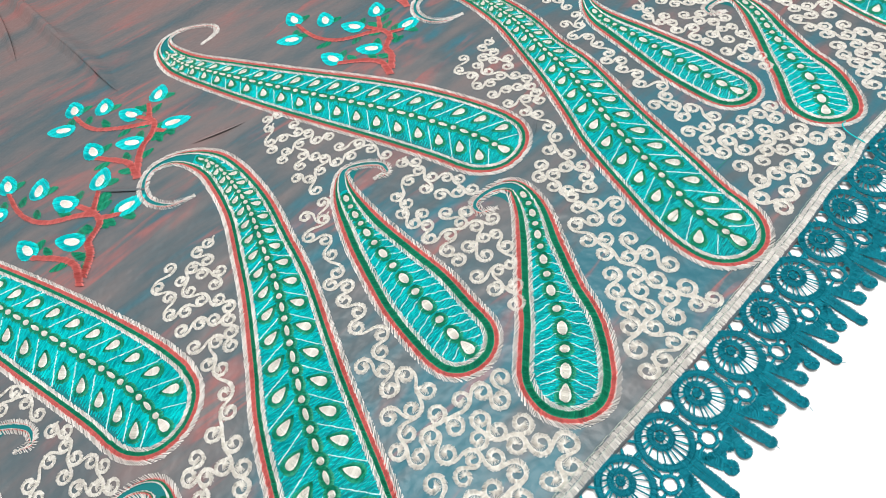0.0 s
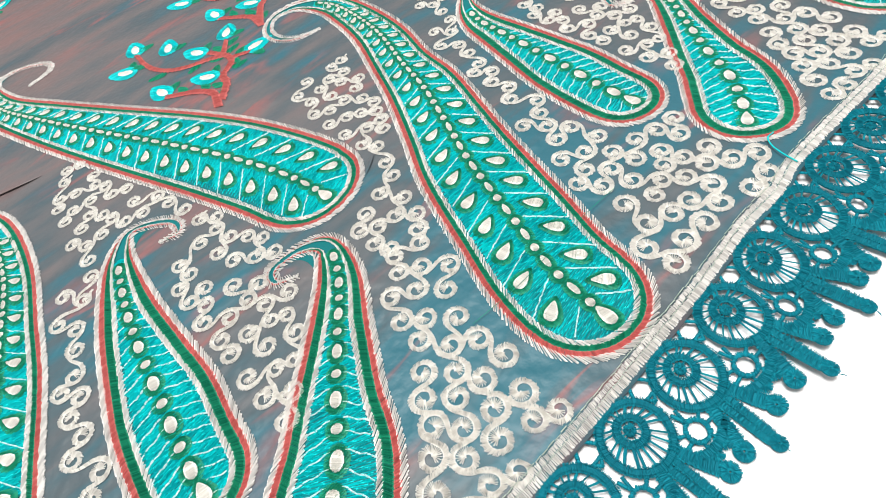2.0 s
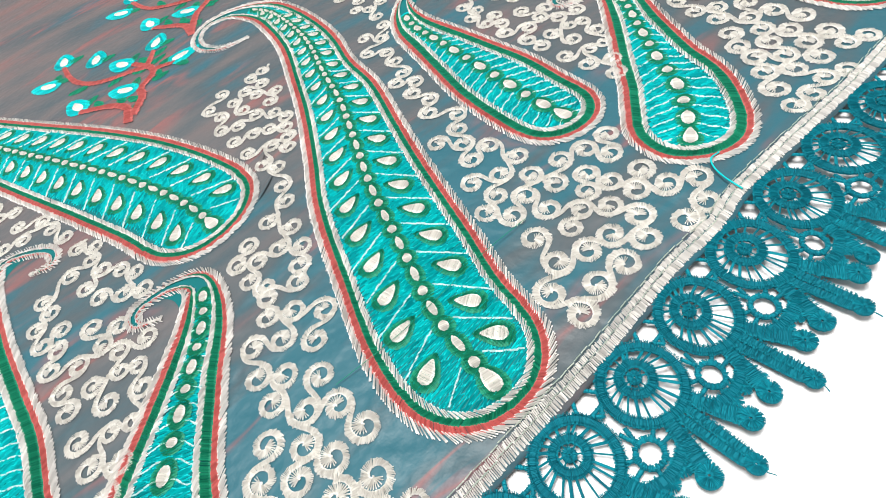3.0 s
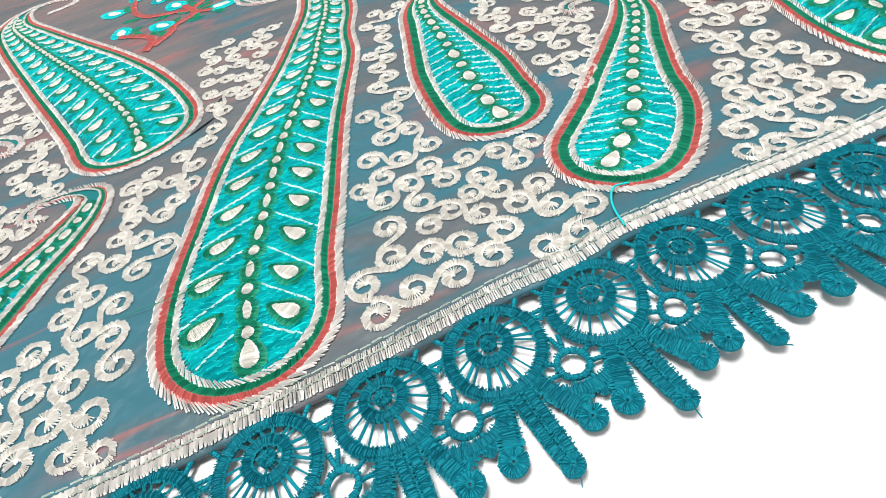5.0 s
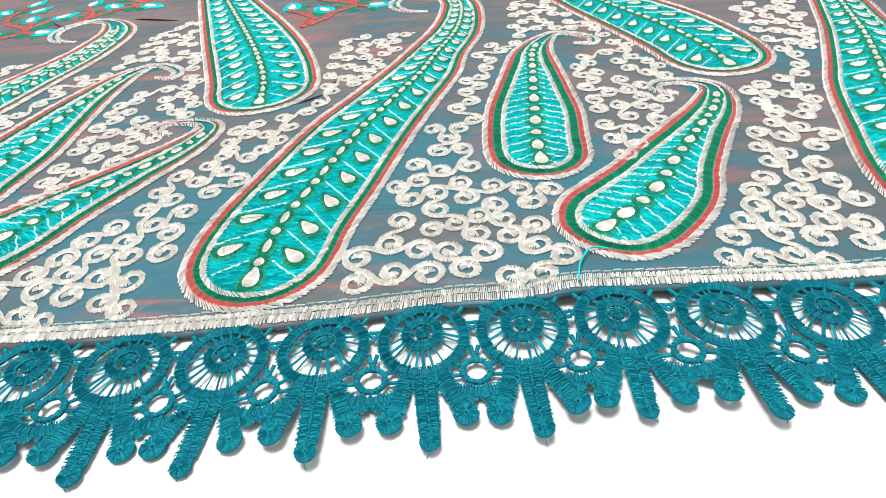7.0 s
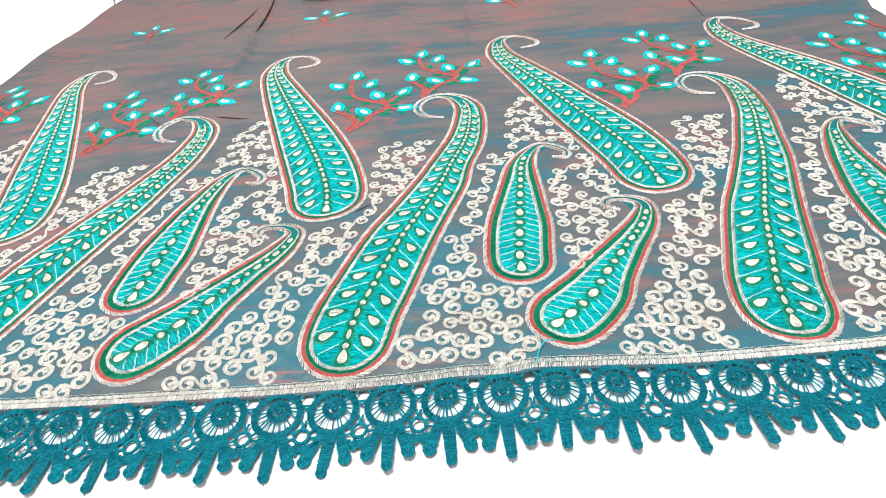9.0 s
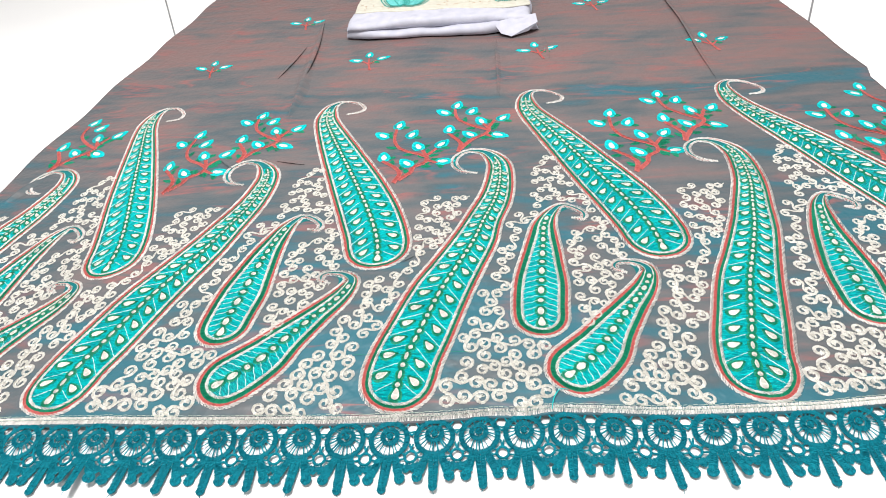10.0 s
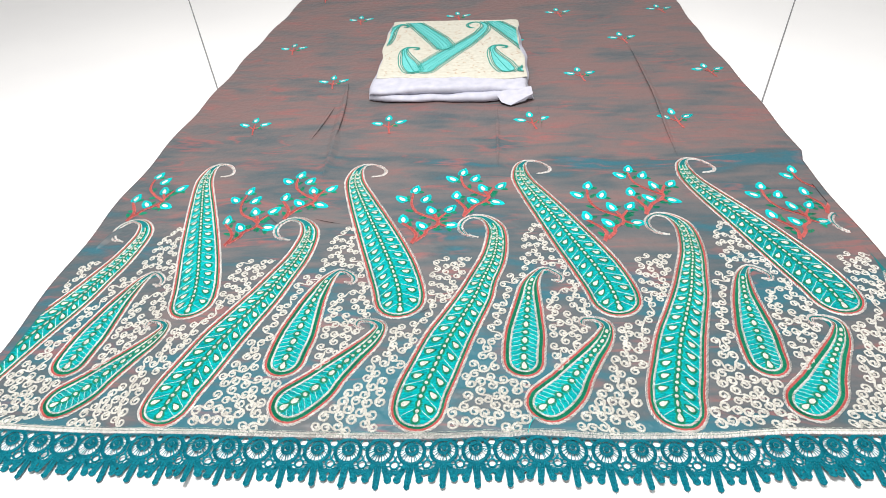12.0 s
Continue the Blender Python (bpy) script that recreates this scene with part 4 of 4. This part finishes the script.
loose_thread("loose_thread", [(0.2260, -0.6545, 0.0016), (0.2205, -0.6545, 0.0024), (0.2170, -0.6580, 0.0020), (0.2140, -0.6640, 0.0022), (0.2120, -0.6720, 0.0022)], 0.00035, TEAL,
             "loose turquoise thread end lying on the silk hem")
loose_thread("loose_thread", [(0.060, -0.6150, 0.0012), (0.090, -0.6175, 0.0022), (0.132, -0.6155, 0.0022), (0.156, -0.6160, 0.0014)], 0.00012, GREEN,
             "thin dark green thread lying across a paisley")

# ---------------------------------------------------------------- folded cloth lying on the silk
def slab(x0, x1, y0, y1, z0, z1, seed, wave=0.0016, tilt=-0.045):
    """A folded layer with a rolled front edge, rounded corners and a soft, crumpled lie."""
    nx = 110
    r = (z1 - z0) / 2
    prof = [(y0 + r - r * np.cos(a), (z0 + z1) / 2 + r * np.sin(a)) for a in np.linspace(-np.pi / 2, np.pi / 2, 13)]
    prof += [(y, z1) for y in np.linspace(y0 + r + 0.006, y1 - r, 60)]
    prof += [(y1 - r + r * np.sin(a), (z0 + z1) / 2 + r * np.cos(a)) for a in np.linspace(0.2, np.pi, 8)]
    v = []
    for x in np.linspace(0, 1, nx):
        edge = min(x, 1 - x)
        drop = 1 - np.sqrt(1 - (1 - min(1, edge / 0.05)) ** 2)
        for y, z in prof:
            front = np.exp(-(y - y0) / 0.03)
            wob = (0.0040 * np.sin(5.3 * x + 2.1 * seed) + 0.0026 * np.sin(13 * x + 2.2 * seed) + 0.0012 * np.sin(31 * x + seed)) * (0.35 + 0.65 * front)
            up = (z - z0) / (z1 - z0)
            crumple = wave * front * (np.sin(13 * x + 21 * y + seed) + 0.7 * np.sin(29 * x - 47 * y + 2 * seed)) + 0.0034 * front * np.sin(9 * x + 1.7 * seed) * (wave > 0)
            zz = z0 + (z - z0) * (1 - 0.8 * drop) + crumple * up
            side = 0.0032 * np.sin(23 * y + seed) + 0.0018 * np.sin(57 * y + 2 * seed)
            round_off = 0.006 * np.exp(-edge / 0.02) * np.exp(-(y - y0) / 0.008)
            xx = x0 + (x1 - x0) * x + side * (2 * abs(x - 0.5)) ** 4
            v.append((xx, y + wob + round_off + tilt * (xx - x0), max(zz, z0)))
    m = len(prof)
    f = [[i * m + j, (i + 1) * m + j, (i + 1) * m + j + 1, i * m + j + 1] for i in range(nx - 1) for j in range(m - 1)]
    return v, f


PRINT = plain("turquoise_print", (0.05, 0.40, 0.40), (0.20, 0.62, 0.60), 190.0, 0.8)
PRINTLINE = plain("green_print_line", (0.0, 0.20, 0.17), (0.02, 0.32, 0.27), 160.0, 0.8)
FLECK = plain("tan_fleck", (0.34, 0.17, 0.12), (0.52, 0.40, 0.24), 160.0, 0.8)

folded = new("folded_cloth")
tagged(folded, "folded ecru cotton cloth with turquoise paisleys lying on silk", "cloth")
mesh_object("lower_fold", *slab(-0.057, 0.279, 0.090, 0.490, 0.0015, 0.0155, 1), LILAC, folded, smooth=True)
mesh_object("upper_fold", *slab(-0.050, 0.273, 0.097, 0.492, 0.0145, 0.0300, 2), LILAC, folded, smooth=True)
mesh_object("printed_face", *slab(-0.046, 0.268, 0.142, 0.494, 0.0285, 0.0318, 3, 0.0), ECRU, folded, smooth=True)
flap = [(0.200, 0.090, 0.017), (0.236, 0.086, 0.024), (0.274, 0.086, 0.029), (0.205, 0.080, 0.016), (0.240, 0.076, 0.017), (0.277, 0.076, 0.018), (0.215, 0.066, 0.006), (0.232, 0.056, 0.0035), (0.262, 0.070, 0.006)]
mesh_object("hanging_corner", flap + [(x, y + 0.002, z - 0.001) for x, y, z in flap],
            [[3, 4, 1, 0], [4, 5, 2, 1], [6, 7, 4, 3], [7, 8, 5, 4], [0 + 9, 1 + 9, 4 + 9, 3 + 9], [10, 11, 14, 13], [12, 13, 16, 15], [13, 14, 17, 16], [3, 12, 15, 6], [6, 15, 16, 7], [7, 16, 17, 8], [8, 17, 14, 5]], LILAC, folded)


PRINTED = []


def print_paisley(kind, place, rng):
    o = OUTLINES[kind]
    zt = 0.0322 + 0.00015 * len(PRINTED)
    PRINTED.append(kind)

    def ok(p):
        return (p[:, 0] > -0.042) & (p[:, 0] < 0.264) & (p[:, 1] < 0.480 - 0.045 * (p[:, 0] + 0.05)) & (p[:, 1] > 0.150)

    def trim(p):
        return np.stack([np.clip(p[:, 0], -0.040, 0.262), np.clip(p[:, 1], 0.150, 0.480 - 0.045 * (p[:, 0] + 0.05))], 1)

    rim = trim(place(o.rim(0.0105)))
    half = len(rim) // 2
    a, b = rim[:half], rim[::-1][:half]
    m = np.arange(half) > half * 0.2
    v = np.concatenate([np.c_[a, np.full(half, zt)], np.c_[b, np.full(half, zt)]])
    f = [[i, i + 1, half + i + 1, half + i] for i in range(half - 1) if m[i]]
    body = mesh_object("printed_paisley", v, f, PRINT, folded)
    lines = []
    for inset, w in ((0.001, 0.0036), (0.0062, 0.0030), (0.0100, 0.0034)):
        r = place(o.rim(inset))
        mm = ok(r)
        p, q = r[:-1][mm[:-1] & mm[1:]], r[1:][mm[:-1] & mm[1:]]
        if len(p):
            lines.append(strips(p, p + (q - p) * 1.2, w, 0.0003, zt + 0.0001))
    c = place(o.c[int(len(o.c) * 0.3):-16])
    t, n = normals(c)
    idx = np.arange(0, len(c) - 2, 6)
    idx = idx[ok(c[idx])]
    if len(idx):
        lines.append(strips(c[idx] - t[idx] * 0.0022, c[idx] + t[idx] * 0.0022, 0.0030, 0.0003, zt + 0.0001))
        if kind in "AB":
            for s in (-1, 1):
                for r in (0.006, 0.013):
                    e = c[idx] + n[idx] * s * r
                    e = e[ok(e)]
                    g = idx[ok(c[idx] + n[idx] * s * r)]
                    if len(g):
                        lines.append(strips(e, e + (n[g] * s + t[g]) * 0.0045, 0.0034, 0.0003, zt + 0.0001))
    v, f, _ = join(lines)
    mesh_object("print_line", v, f, PRINTLINE, body)


rng = np.random.RandomState(8)


def carried_over(a, b, to_a, to_b, wide=1.0):
    """Turn and scale a motif so that its points a and b come to lie at to_a and to_b; wide stretches it across."""
    a, b, to_a, to_b = (np.array(q, float) for q in (a, b, to_a, to_b))
    u, w = b - a, to_b - to_a
    k = np.hypot(*w) / np.hypot(*u)
    u, w = u / np.hypot(*u), w / np.hypot(*w)

    def place(p):
        d = p - a
        along, across = d @ u, d @ np.array([-u[1], u[0]])
        return to_a + np.outer(along * k, w) + np.outer(across * k * wide, [-w[1], w[0]])
    return place


HEAD = {"A": ((0.172, -0.310), (0.096, -0.669)), "B": ((-0.030, -0.155), (0.068, -0.513)), "C": ((0.246, -0.424), (0.214, -0.603)), "D": ((0.310, -0.520), (0.213, -0.647))}
for kind, top, foot, wide in (("A", (0.180, 0.462), (0.050, 0.158), 1.0), ("B", (-0.010, 0.560), (0.098, 0.285), 1.0), ("C", (0.006, 0.305), (0.040, 0.160), 1.15), ("C", (0.205, 0.300), (0.240, 0.148), 1.15),
                              ("B", (0.190, 0.555), (0.298, 0.250), 1.0), ("D", (0.292, 0.240), (0.256, 0.150), 1.1), ("C", (-0.022, 0.465), (-0.052, 0.320), 1.0)):
    print_paisley(kind, carried_over(*HEAD[kind], top, foot, wide), rng)
p = np.stack([rng.uniform(-0.037, 0.262, 420), rng.uniform(0.152, 0.46, 420)], 1)
way = rng.uniform(0, 6.28, 420)
v, f = strips(p, p + 0.0058 * np.stack([np.cos(way), np.sin(way)], 1), 0.0026, 0.0002, 0.0319)
tagged(mesh_object("fleck_print", v, f, FLECK, folded), kind="stuff")
